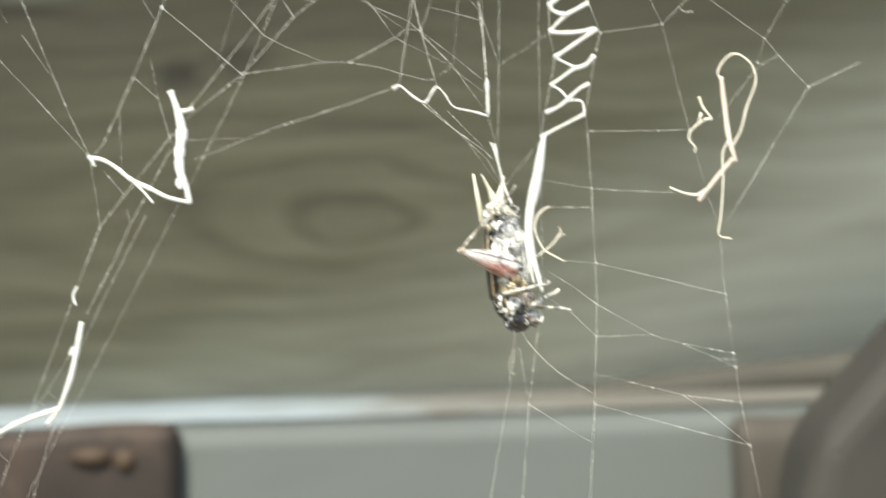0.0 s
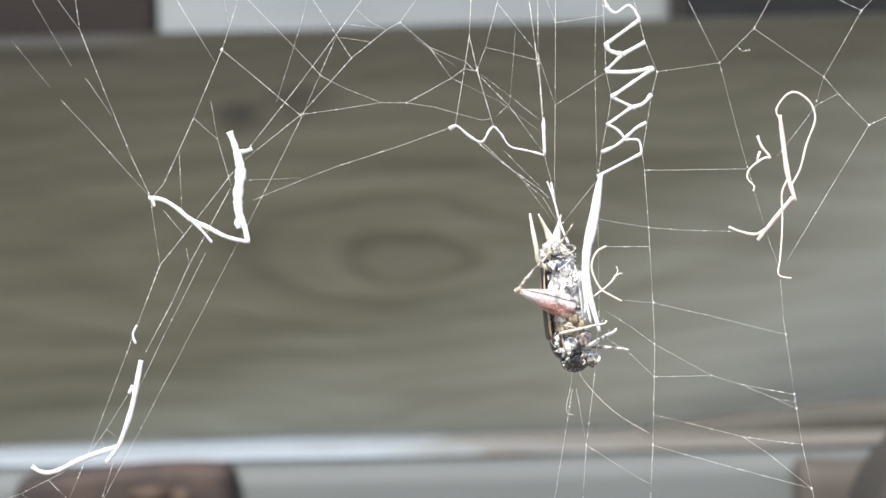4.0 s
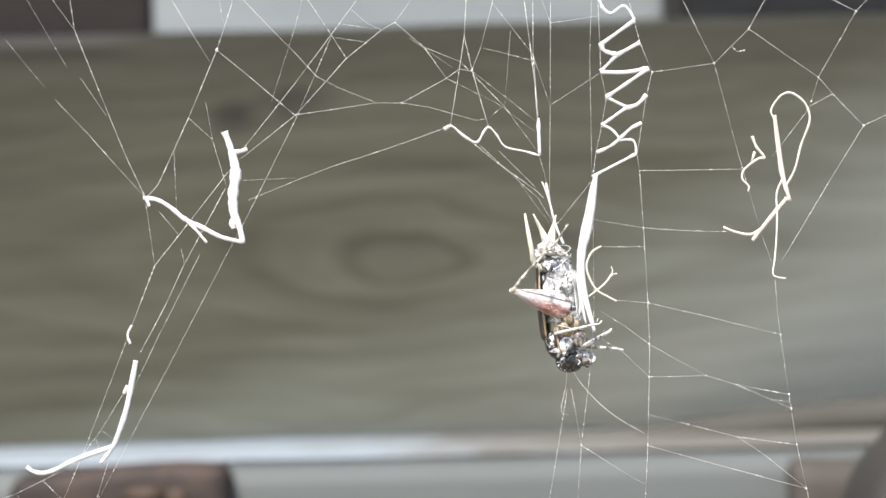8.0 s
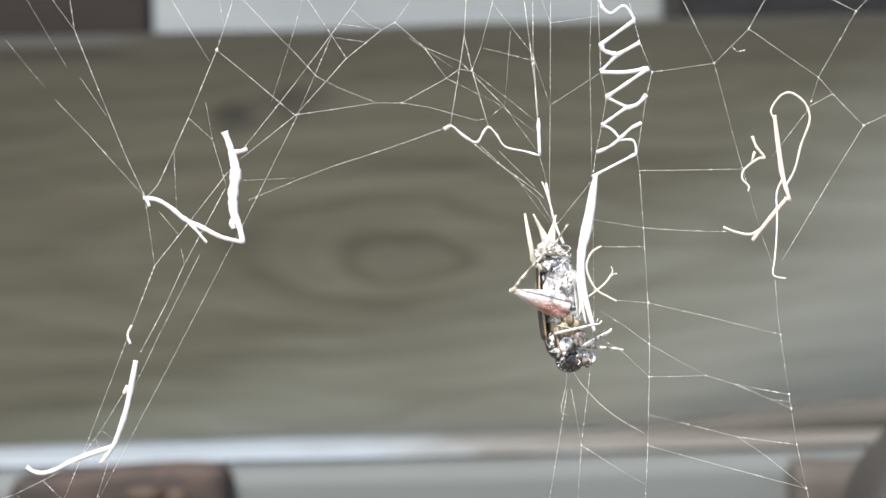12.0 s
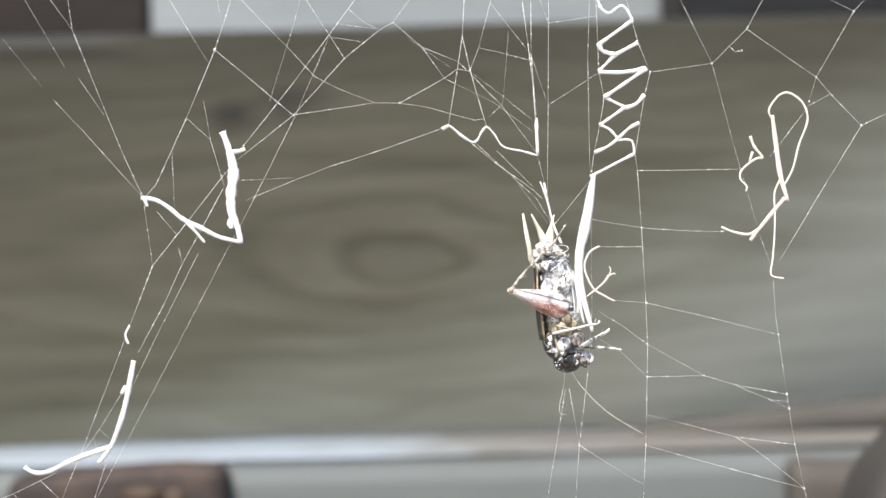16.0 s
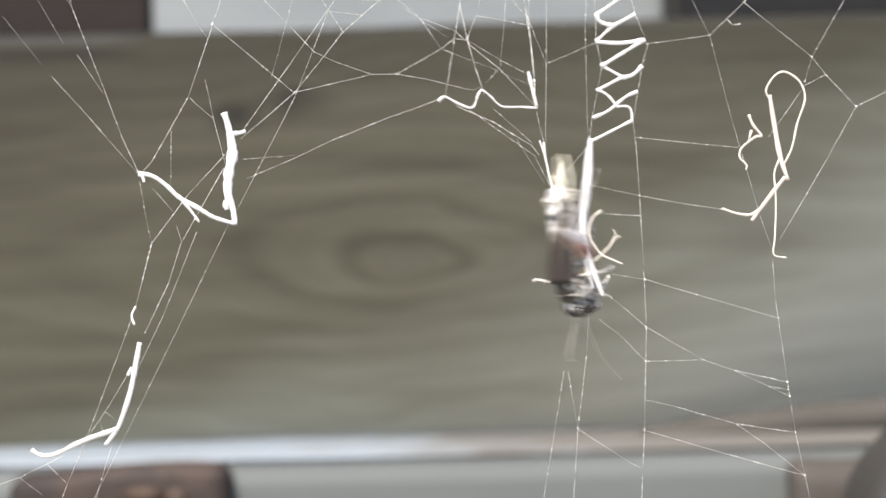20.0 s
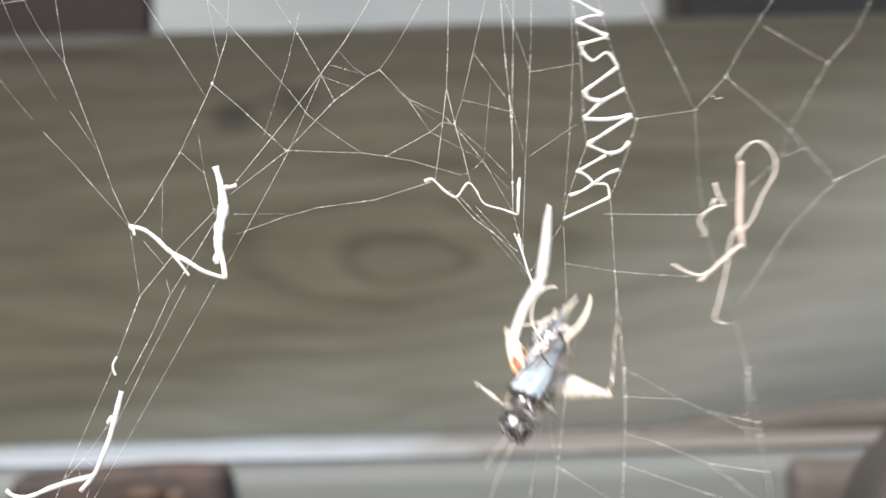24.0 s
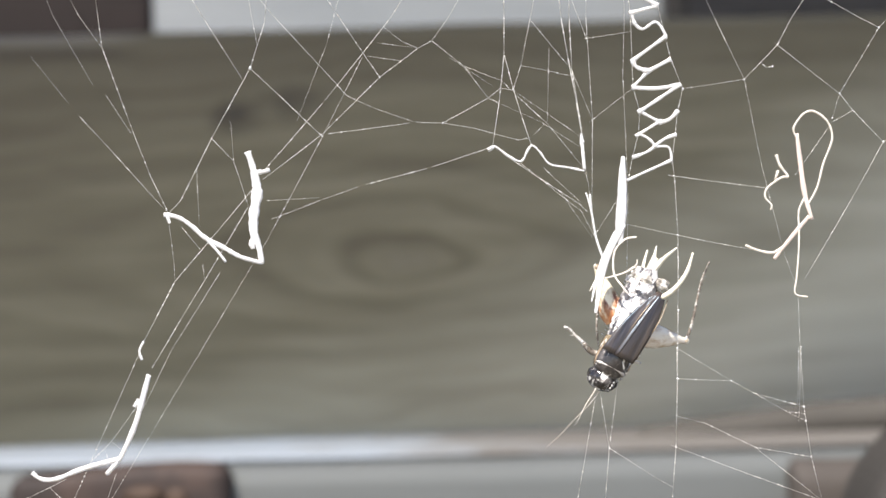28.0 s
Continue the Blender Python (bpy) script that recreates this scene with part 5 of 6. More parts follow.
    rows += [(0, 0.00, 0.00), (16, 0.00, 0.00), (16.5, 0.26, 0.61), (17, -0.44, 0.44), (17.5, -0.61, -0.88), (18, 0.53, 0.26), (18.5, 0.88, 0.18), (19, -1.14, 2.20), (19.1, -2.81, 0.35), (19.2, -0.84, 1.19), (19.3, -1.55, 0.07), (19.4, -1.97, 1.48), (19.5, -2.99, 0.44), (19.6, -2.46, 0.91), (19.7, 0.35, 1.76), (19.8, -4.50, 4.64), (19.9, -4.22, 4.64), (20, -0.53, 7.64), (20.1, -0.28, 0.14), (20.2, -5.34, 3.16), (20.3, -3.65, 2.60), (20.4, 0.91, 0.35), (20.5, 1.76, 0.91), (20.6, -6.18, 4.01), (20.7, -7.32, 3.06), (20.8, -2.31, 2.18), (20.9, -3.68, 1.19), (21, -4.30, -1.49), (21.1, -4.76, 3.34), (21.2, -3.89, 4.46)]
    rows += [(21.3, -2.07, 2.35), (21.4, -4.00, 1.19), (21.5, -4.74, 3.95), (21.8, -3.94, 1.79), (22.1, -4.44, 0.42), (22.4, -3.24, -1.98), (22.7, -3.68, -3.39), (23, -2.55, -5.75), (23.3, -2.92, -7.20), (23.5, 4.13, -10.59), (23.6, -2.20, -9.31), (23.7, -1.23, -7.17), (23.8, 4.13, -5.17), (23.9, 3.78, -13.60), (24, -4.13, -9.22), (24.1, -1.58, -12.26), (24.2, 4.83, -1.83), (24.3, 4.48, -12.60), (24.4, -1.93, -5.84), (24.5, -2.28, -13.93), (24.6, 7.99, -0.83), (24.7, 5.89, -9.93), (24.8, -3.34, -5.50), (24.9, -1.23, -12.60), (25, 7.99, -3.07), (25.1, 6.59, -7.51), (25.2, -2.28, -8.26), (25.3, -1.58, -7.51), (25.4, 5.18, -2.50), (25.5, 6.94, -3.83)]
    rows += [(25.6, -0.88, -11.93), (25.7, -2.64, -7.17), (25.8, 1.58, -4.84), (25.9, 6.24, -0.16), (26, 3.16, -14.49), (26.1, -1.93, -6.50), (26.2, 1.23, -10.59), (26.3, 5.89, -2.50), (26.4, 3.07, -14.27), (26.5, -4.74, -10.59), (26.6, -1.23, -13.26), (26.7, 4.48, -7.17), (26.8, 4.83, -10.93), (26.9, -2.64, -14.60), (27, -1.67, -11.33), (27.1, 2.37, -10.26), (27.2, 6.59, -6.84), (27.3, 3.43, -15.27), (27.4, -6.15, -9.76), (27.5, -1.84, -13.51), (27.6, 6.68, -4.17), (27.7, 5.89, -12.76), (27.8, -1.05, -7.26), (27.9, -1.84, -12.76), (27.967, 7.38, -2.55), (28, 7.38, -2.55)]
    sway.append(((15.37, 14.76), rows))
    rows = []
    rows += [(0, 0.00, 0.00), (16, 0.00, 0.00), (16.5, -0.35, 0.44), (17, -0.44, 0.26), (17.5, -0.61, -0.79), (18, 0.35, 0.26), (18.5, 0.26, 0.44), (19, -0.88, 2.20), (19.1, -2.28, 0.31), (19.2, -0.56, 1.05), (19.3, -1.18, 0.06), (19.4, -1.55, 1.29), (19.5, -2.02, 0.00), (19.6, -1.98, 0.80), (19.7, 0.48, 1.54), (19.8, -3.76, 4.06), (19.9, -3.51, 4.06), (20, -0.70, 4.48), (20.1, -0.07, 0.12), (20.2, -4.50, 2.77), (20.3, -3.02, 2.28), (20.4, 0.98, 0.31), (20.5, 1.71, 0.80), (20.6, -5.24, 3.50), (20.7, -6.00, 2.35), (20.8, -0.99, 1.48), (20.9, -2.36, 0.49), (21, -4.30, -0.18), (21.1, -3.44, 2.64), (21.2, -2.57, 3.76)]
    rows += [(21.3, -0.76, 1.65), (21.4, -2.68, 0.49), (21.5, -2.11, 0.53), (21.8, -1.58, -0.72), (22.1, -2.36, -1.18), (22.4, -1.44, -2.65), (22.7, -2.15, -3.15), (23, -1.30, -4.59), (23.3, -1.94, -5.13), (23.5, 2.75, -8.94), (23.6, -1.49, -6.32), (23.7, -1.80, -5.88), (23.8, 2.75, -4.09), (23.9, 2.46, -11.63), (24, -2.37, -7.38), (24.1, -2.10, -10.44), (24.2, 3.35, -1.10), (24.3, 3.05, -10.73), (24.4, -2.40, -4.69), (24.5, -2.70, -11.93), (24.6, 6.04, -0.21), (24.7, 4.25, -8.34), (24.8, -3.59, -4.39), (24.9, -1.80, -10.73), (25, 5.97, -1.32), (25.1, 4.84, -6.18), (25.2, -2.70, -6.85), (25.3, -2.10, -6.18), (25.4, 3.65, -1.70), (25.5, 5.14, -2.89)]
    rows += [(25.6, -1.50, -10.14), (25.7, -3.00, -5.88), (25.8, 0.59, -3.79), (25.9, 4.55, 0.39), (26, 2.28, -12.65), (26.1, -2.40, -5.28), (26.2, 0.29, -8.94), (26.3, 4.25, -1.70), (26.4, 1.86, -12.23), (26.5, -4.79, -8.94), (26.6, -1.80, -11.33), (26.7, 3.05, -5.88), (26.8, 3.35, -9.24), (26.9, -3.00, -12.53), (27, -2.20, -8.34), (27.1, 1.26, -8.64), (27.2, 4.84, -5.58), (27.3, 2.16, -13.12), (27.4, -5.98, -8.20), (27.5, -2.32, -11.56), (27.6, 4.92, -3.19), (27.7, 4.25, -10.88), (27.8, -1.65, -5.96), (27.9, -2.32, -10.88), (27.967, 4.83, -2.64), (28, 4.83, -2.64)]
    sway.append(((32.32, 28.37), rows))
    rows = []
    rows += [(0, 0.00, 0.00), (16, 0.00, 0.00), (16.5, 0.00, 0.44), (17, -0.53, 0.18), (17.5, -0.79, -0.79), (18, 0.70, 0.18), (18.5, 0.70, 0.26), (19, -0.70, 2.11), (19.1, -2.94, 0.37), (19.2, -0.85, 1.27), (19.3, -1.60, 0.07), (19.4, -2.05, 1.57), (19.5, -2.72, 0.00), (19.6, -2.57, 0.97), (19.7, 0.42, 1.87), (19.8, -4.73, 4.93), (19.9, -4.44, 4.93), (20, -0.61, 5.27), (20.1, -0.25, 0.15), (20.2, -5.63, 3.36), (20.3, -3.84, 2.76), (20.4, 1.01, 0.37), (20.5, 1.91, 0.97), (20.6, -6.53, 4.26), (20.7, -7.32, 3.06), (20.8, -2.31, 2.18), (20.9, -3.68, 1.19), (21, -6.32, -0.26), (21.1, -4.76, 3.34), (21.2, -3.89, 4.46)]
    rows += [(21.3, -2.07, 2.35), (21.4, -4.00, 1.19), (21.5, -4.04, 2.46), (21.8, -3.57, 0.84), (22.1, -4.41, 0.00), (22.4, -3.56, -1.85), (22.7, -4.33, -2.73), (23, -3.54, -4.54), (23.3, -4.25, -5.46), (23.5, 2.45, -8.17), (23.6, -3.86, -7.03), (23.7, -2.37, -4.57), (23.8, 2.45, -2.46), (23.9, 2.13, -11.33), (24, -4.57, -6.59), (24.1, -2.69, -9.93), (24.2, 3.08, 1.05), (24.3, 2.77, -10.28), (24.4, -3.00, -3.16), (24.5, -3.32, -11.68), (24.6, 5.93, 2.11), (24.7, 4.03, -7.47), (24.8, -4.27, -2.81), (24.9, -2.37, -10.28), (25, 6.68, -0.44), (25.1, 4.66, -4.92), (25.2, -3.32, -5.71), (25.3, -2.69, -4.92), (25.4, 3.40, 0.35), (25.5, 4.98, -1.05)]
    rows += [(25.6, -2.06, -9.57), (25.7, -3.64, -4.57), (25.8, 0.16, -2.11), (25.9, 4.35, 2.81), (26, 1.76, -11.42), (26.1, -3.00, -3.86), (26.2, -0.16, -8.17), (26.3, 4.03, 0.35), (26.4, 1.50, -12.03), (26.5, -5.53, -8.17), (26.6, -2.37, -10.98), (26.7, 2.77, -4.57), (26.8, 3.08, -8.52), (26.9, -3.64, -12.39), (27, -3.86, -9.14), (27.1, 0.87, -7.82), (27.2, 4.66, -4.22), (27.3, 1.82, -13.09), (27.4, -6.80, -7.29), (27.5, -2.93, -11.24), (27.6, 4.74, -1.41), (27.7, 4.03, -10.45), (27.8, -2.21, -4.66), (27.9, -2.93, -10.45), (27.967, 5.53, -0.44), (28, 5.53, -0.44)]
    sway.append(((24.42, 11.51), rows))
    rows = []
    rows += [(0, 0.00, 0.00), (16, 0.00, 0.00), (16.5, -0.09, 0.18), (17, -0.35, 0.00), (17.5, -0.35, -0.79), (18, 0.61, 0.00), (18.5, 0.70, 0.44), (19, -0.35, 1.49), (19.1, -2.46, 0.22), (19.2, -0.98, 0.75), (19.3, -1.51, 0.04), (19.4, -1.83, 0.92), (19.5, -1.84, -0.09), (19.6, -2.20, 0.57), (19.7, -0.09, 1.10), (19.8, -3.72, 2.90), (19.9, -3.51, 2.90), (20, -0.26, 3.16), (20.1, -0.56, 0.09), (20.2, -4.36, 1.98), (20.3, -3.09, 1.63), (20.4, 0.33, 0.22), (20.5, 0.97, 0.57), (20.6, -4.99, 2.50), (20.7, -5.56, 2.18), (20.8, -0.55, 1.30), (20.9, -1.92, 0.32), (21, -3.78, -0.09), (21.1, -3.00, 2.46), (21.2, -2.13, 3.58)]
    rows += [(21.3, -0.32, 1.48), (21.4, -2.24, 0.32), (21.5, -2.20, 0.00), (21.8, -2.07, -1.19), (22.1, -3.25, -1.60), (22.4, -2.73, -3.03), (22.7, -3.84, -3.48), (23, -3.39, -4.87), (23.3, -4.43, -5.36), (23.5, 0.69, -7.80), (23.6, -4.39, -6.50), (23.7, -4.13, -5.64), (23.8, 0.69, -4.37), (23.9, 0.38, -9.70), (24, -7.29, -7.11), (24.1, -4.44, -8.85), (24.2, 1.33, -2.27), (24.3, 1.01, -9.06), (24.4, -4.76, -4.80), (24.5, -5.08, -9.91), (24.6, 4.17, -1.63), (24.7, 2.28, -7.38), (24.8, -6.03, -4.59), (24.9, -4.13, -9.06), (25, 4.39, -2.28), (25.1, 2.91, -5.85), (25.2, -5.08, -6.32), (25.3, -4.44, -5.85), (25.4, 1.64, -2.69), (25.5, 3.22, -3.53)]
    rows += [(25.6, -3.81, -8.64), (25.7, -5.39, -5.64), (25.8, -1.60, -4.16), (25.9, 2.59, -1.21), (26, 0.44, -10.36), (26.1, -4.76, -5.22), (26.2, -1.91, -7.80), (26.3, 2.28, -2.69), (26.4, -0.25, -10.12), (26.5, -7.29, -7.80), (26.6, -4.13, -9.49), (26.7, 1.01, -5.64), (26.8, 1.33, -8.01), (26.9, -5.39, -10.33), (27, -4.22, -7.11), (27.1, -0.89, -7.59), (27.2, 2.91, -5.43), (27.3, 0.06, -10.75), (27.4, -8.56, -7.27), (27.5, -4.68, -9.64), (27.6, 2.99, -3.74), (27.7, 2.28, -9.17), (27.8, -3.97, -5.69), (27.9, -4.68, -9.17), (27.967, 3.43, -3.16), (28, 3.43, -3.16)]
    sway.append(((53.49, 7.64), rows))
    rows = []
    rows += [(0, 0.00, 0.00), (16, 0.00, 0.00), (16.5, -0.18, 0.35), (17, -0.44, 0.00), (17.5, -0.44, -0.88), (18, 0.35, 0.18), (18.5, 0.35, 0.61), (19, -0.44, 1.76), (19.1, -2.34, 0.21), (19.2, -0.93, 0.71), (19.3, -1.44, 0.04), (19.4, -1.74, 0.88), (19.5, -1.76, -0.26), (19.6, -2.09, 0.54), (19.7, -0.08, 1.04), (19.8, -3.54, 2.75), (19.9, -3.34, 2.75), (20, -1.14, 2.99), (20.1, -0.53, 0.08), (20.2, -4.14, 1.88), (20.3, -2.94, 1.54), (20.4, 0.32, 0.21), (20.5, 0.92, 0.54), (20.6, -4.74, 2.38), (20.7, -5.28, 2.07), (20.8, -0.53, 1.24), (20.9, -1.83, 0.30), (21, -3.95, 0.26), (21.1, -2.85, 2.34), (21.2, -2.03, 3.40)]
    rows += [(21.3, -0.30, 1.40), (21.4, -2.13, 0.30), (21.5, -2.46, 0.00), (21.8, -2.19, -1.29), (22.1, -3.23, -1.80), (22.4, -2.58, -3.33), (22.7, -3.55, -3.88), (23, -2.96, -5.37), (23.3, -3.87, -5.96), (23.5, 0.66, -7.41), (23.6, -3.69, -7.20), (23.7, -3.92, -5.36), (23.8, 0.66, -4.16), (23.9, 0.36, -9.21), (24, -4.22, -8.52), (24.1, -4.22, -8.41), (24.2, 1.26, -2.15), (24.3, 0.96, -8.61), (24.4, -4.52, -4.56), (24.5, -4.82, -9.41), (24.6, 3.96, -1.55), (24.7, 2.16, -7.01), (24.8, -5.72, -4.36), (24.9, -3.92, -8.61), (25, 5.80, -2.64), (25.1, 2.76, -5.56), (25.2, -4.82, -6.01), (25.3, -4.22, -5.56), (25.4, 1.56, -2.55), (25.5, 3.06, -3.35)]
    rows += [(25.6, -3.62, -8.21), (25.7, -5.12, -5.36), (25.8, -1.52, -3.96), (25.9, 2.46, -1.15), (26, -0.70, -10.45), (26.1, -4.52, -4.96), (26.2, -1.82, -7.41), (26.3, 2.16, -2.55), (26.4, -0.24, -9.61), (26.5, -6.93, -7.41), (26.6, -3.92, -9.01), (26.7, 0.96, -5.36), (26.8, 1.26, -7.61), (26.9, -5.12, -9.81), (27, -4.04, -6.68), (27.1, -0.84, -7.21), (27.2, 2.76, -5.16), (27.3, 0.06, -10.21), (27.4, -8.13, -6.91), (27.5, -4.45, -9.16), (27.6, 2.84, -3.55), (27.7, 2.16, -8.71), (27.8, -3.77, -5.41), (27.9, -4.45, -8.71), (27.967, 3.07, -2.55), (28, 3.07, -2.55)]
    sway.append(((65.79, 19.32), rows))
    rows = []
    rows += [(0, 0.00, 0.00), (16, 0.00, 0.00), (16.5, -0.26, 0.53), (17, -0.26, 0.26), (17.5, -0.09, -0.35), (18, 0.18, 0.35), (18.5, 0.00, 0.53), (19, -0.53, 1.58), (19.1, -1.44, 0.15), (19.2, -0.88, 0.50), (19.3, -1.08, 0.03), (19.4, -1.20, 0.62), (19.5, -0.70, 0.61), (19.6, -1.34, 0.39), (19.7, -0.55, 0.74), (19.8, -1.91, 1.96), (19.9, -1.83, 1.96), (20, 0.70, 2.55), (20.1, -0.72, 0.06), (20.2, -2.15, 1.33), (20.3, -1.67, 1.10), (20.4, -0.39, 0.15), (20.5, -0.15, 0.39), (20.6, -2.38, 1.69), (20.7, -4.42, 0.45), (20.8, 0.08, -0.21), (20.9, -1.15, -0.95), (21, -2.46, -2.28), (21.1, -2.12, 0.66), (21.2, -1.34, 1.50)]
    rows += [(21.3, 0.30, -0.08), (21.4, -1.44, -0.95), (21.5, -1.93, -1.41), (21.8, -1.23, -1.93), (22.1, -1.99, -1.82), (22.4, -1.23, -2.48), (22.7, -1.94, -2.40), (23, -1.24, -3.03), (23.3, -1.89, -2.98), (23.5, -0.35, -4.48), (23.6, -2.28, -3.34), (23.7, -1.79, -3.13), (23.8, -0.35, -2.34), (23.9, -0.44, -5.67), (24, -3.07, -3.86), (24.1, -1.89, -5.14), (24.2, -0.16, -1.02), (24.3, -0.25, -5.27), (24.4, -1.98, -2.60), (24.5, -2.08, -5.80), (24.6, 0.70, -0.63), (24.7, 0.13, -4.22), (24.8, -2.36, -2.47), (24.9, -1.79, -5.27), (25, -0.18, -1.41), (25.1, 0.32, -3.26), (25.2, -2.08, -3.56), (25.3, -1.89, -3.26), (25.4, -0.06, -1.28), (25.5, 0.41, -1.81)]
    rows += [(25.6, -1.70, -5.01), (25.7, -2.17, -3.13), (25.8, -1.03, -2.21), (25.9, 0.22, -0.36), (26, 0.00, -5.80), (26.1, -1.98, -2.87), (26.2, -1.13, -4.48), (26.3, 0.13, -1.28), (26.4, -0.63, -5.93), (26.5, -2.74, -4.48), (26.6, -1.79, -5.53), (26.7, -0.25, -3.13), (26.8, -0.16, -4.61), (26.9, -2.17, -6.06), (27, -1.49, -3.86), (27.1, -0.82, -4.35), (27.2, 0.32, -3.00), (27.3, -0.53, -6.32), (27.4, -3.12, -4.15), (27.5, -1.96, -5.63), (27.6, 0.34, -1.94), (27.7, 0.13, -5.34), (27.8, -1.74, -3.16), (27.9, -1.96, -5.34), (27.967, 1.05, -1.05), (28, 1.05, -1.05)]
    sway.append(((-62.72, -33.82), rows))
    # The lower threads hang on after the band and the curled fibre.
    sway.append(((31.97, -25.82), [(t, 0.8 * x, 0.45 * z) for t, x, z in sway[7][1]]))
    sway.append(((54.11, -28.02), [(t, 0.65 * x, 0.6 * z) for t, x, z in sway[8][1]]))

    def jolt(rows, t, x, z):
        """The rows with a quick move through the place at t, by (x, z) each thirtieth of a second."""
        at = steps(rows, t)
        quick = [(t - 1 / 30, at[0] - x, at[1] - z), (t, *at), (t + 1 / 30, at[0] + x, at[1] + z)]
        return sorted([r for r in rows if r[0] != t] + quick)

    sway = [(place, jolt(rows, 24, 1.7 * min(1, max(0.04, (place[0] - 20) / 25)), 0.3)) for place, rows in sway]
    times = [r[0] for r in sway[0][1]]

    def moved(p, t):
        """Where a place of the web is at t, in mm."""
        su = sv = sw = 0.0
        for (u, v), rows in sway:
            w = 1.0 / ((p[0] - u) ** 2 + (p[1] - v) ** 2 + 9.0) ** 1.5
            du, dv = table[t][(u, v)]
            su, sv, sw = su + w * du, sv + w * dv, sw + w
        return p[0] + su / sw, p[1] + sv / sw

    table = {t: {place: steps(rows, t) for place, rows in sway} for t in times}
    for ob, a, b in FOLLOW:
        rest = math.atan2(b[1] - a[1], b[0] - a[0])
        base = Vector((0, 0, 0)) if ob.parent else Vector(WEB)
        mid = (spot(*a) + spot(*b)) / 2
        rows = []
        for t in times:
            p, q = moved(a, t), moved(b, t)
            turn = math.atan2(q[1] - p[1], q[0] - p[0]) - rest
            at = base + Vector(((p[0] + q[0]) / 2 * MM, mid.y, (p[1] + q[1]) / 2 * MM))
            if ob in TORN and t > 21.0:
                # torn off at its first end, it falls and hangs down from its last node
                fall = min(1.0, (t - 21.0) / 1.4)
                (u, v), below = TORN[ob]
                top = moved((u, v), t)
                down = Vector((top[0] * MM, mid.y, (top[1] - below - math.dist(a, b) / 2) * MM))
                at = at.lerp(down, fall)
                turn = turn * (1 - fall) + (math.pi / 2 - rest) * fall
            rows.append((t, pose(*at, 0, -math.degrees(turn), 0)))
        walk(ob, rows)

    # The ribbon: (t, top sideways, top up, lean).
    path = []
    path += [(0, 23.54, 11.33, 0), (16, 23.54, 11.33, 0), (16.5, 23.54, 11.77, 0), (17, 23.01, 11.51, 0), (17.5, 22.75, 10.54, 0), (18, 24.24, 11.51, 0), (18.5, 24.24, 11.59, 0), (19, 22.84, 13.44, 0), (19.1, 20.91, 11.77, 0), (19.2, 23.37, 12.82, 0), (19.3, 22.49, 11.42, 0), (19.4, 21.96, 13.18, 0), (19.5, 20.55, 11.42, 0), (19.6, 21.34, 12.47, 5), (19.7, 24.86, 13.53, 5), (19.8, 18.80, 17.13, 5)]
    path += [(19.9, 19.15, 17.13, 5), (20, 22.75, 16.78, 5), (20.1, 24.07, 11.51, 5), (20.2, 17.74, 15.28, 5), (20.3, 19.85, 14.58, 5), (20.4, 25.56, 11.77, 5), (20.5, 26.62, 12.47, 5), (20.6, 16.69, 16.34, 5), (20.7, 13.79, 16.78, 5), (20.8, 30.48, 14.58, -12), (20.9, 25.91, 12.12, -12), (21, 22.93, 14.14, -16), (21.1, 22.31, 17.48, -10), (21.2, 25.21, 20.29, -12), (21.3, 31.27, 15.02, -14), (21.4, 24.86, 12.12, -14)]
    path += [(21.5, 22.93, 14.32, -5), (21.8, 20.73, 9.75, -12), (22.1, 24.24, 12.39, 0), (22.4, 18.97, 7.99, 0), (22.7, 23.80, 8.43, 0), (23, 19.85, 6.24, 0), (23.3, 23.37, 7.99, 0), (23.5, 24.51, 5.36, 0), (23.6, 17.66, 5.80, 0), (23.7, 19.15, 8.96, 0), (23.8, 24.51, 11.07, 0), (23.9, 24.16, 2.20, 0), (23.967, 15.34, 7.41, 4), (24, 16.34, 6.41, 4), (24.033, 17.34, 5.41, 4), (24.1, 18.80, 3.60, 0), (24.2, 25.21, 14.58, 0), (24.3, 24.86, 3.25, 0)]
    path += [(24.4, 18.45, 10.36, 0), (24.5, 18.09, 1.84, 0), (24.6, 28.37, 15.64, 0), (24.7, 26.26, 6.06, 0), (24.8, 17.04, 10.72, 0), (24.9, 19.15, 3.25, 0), (25, 29.16, 13.26, 1), (25.1, 26.97, 8.61, 0), (25.2, 18.09, 7.82, 0), (25.3, 18.80, 8.61, 0), (25.4, 25.56, 13.88, 0), (25.5, 27.32, 12.47, 0), (25.6, 19.50, 3.95, 0), (25.7, 17.74, 8.96, 0), (25.8, 21.96, 11.42, 0), (25.9, 26.62, 16.34, 0)]
    path += [(26, 22.93, 1.41, 3), (26.1, 18.45, 9.66, 0), (26.2, 21.61, 5.36, 0), (26.3, 26.26, 13.88, 0), (26.4, 23.45, 1.49, 0), (26.5, 15.64, 5.36, 0), (26.6, 19.15, 2.55, 0), (26.7, 24.86, 8.96, 0), (26.8, 25.21, 5.01, 0), (26.9, 17.74, 1.14, 0), (27, 18.27, 4.66, 0), (27.1, 22.75, 5.71, 0), (27.2, 26.97, 9.31, 0), (27.3, 23.80, 0.44, 0), (27.4, 14.23, 6.24, 0), (27.5, 18.53, 2.28, 0)]
    path += [(27.6, 27.05, 12.12, 0), (27.7, 26.26, 3.07, 0), (27.8, 19.32, 8.87, 0), (27.9, 18.53, 3.07, 0), (27.967, 27.76, 13.97, 8), (28, 27.76, 13.97, 8)]
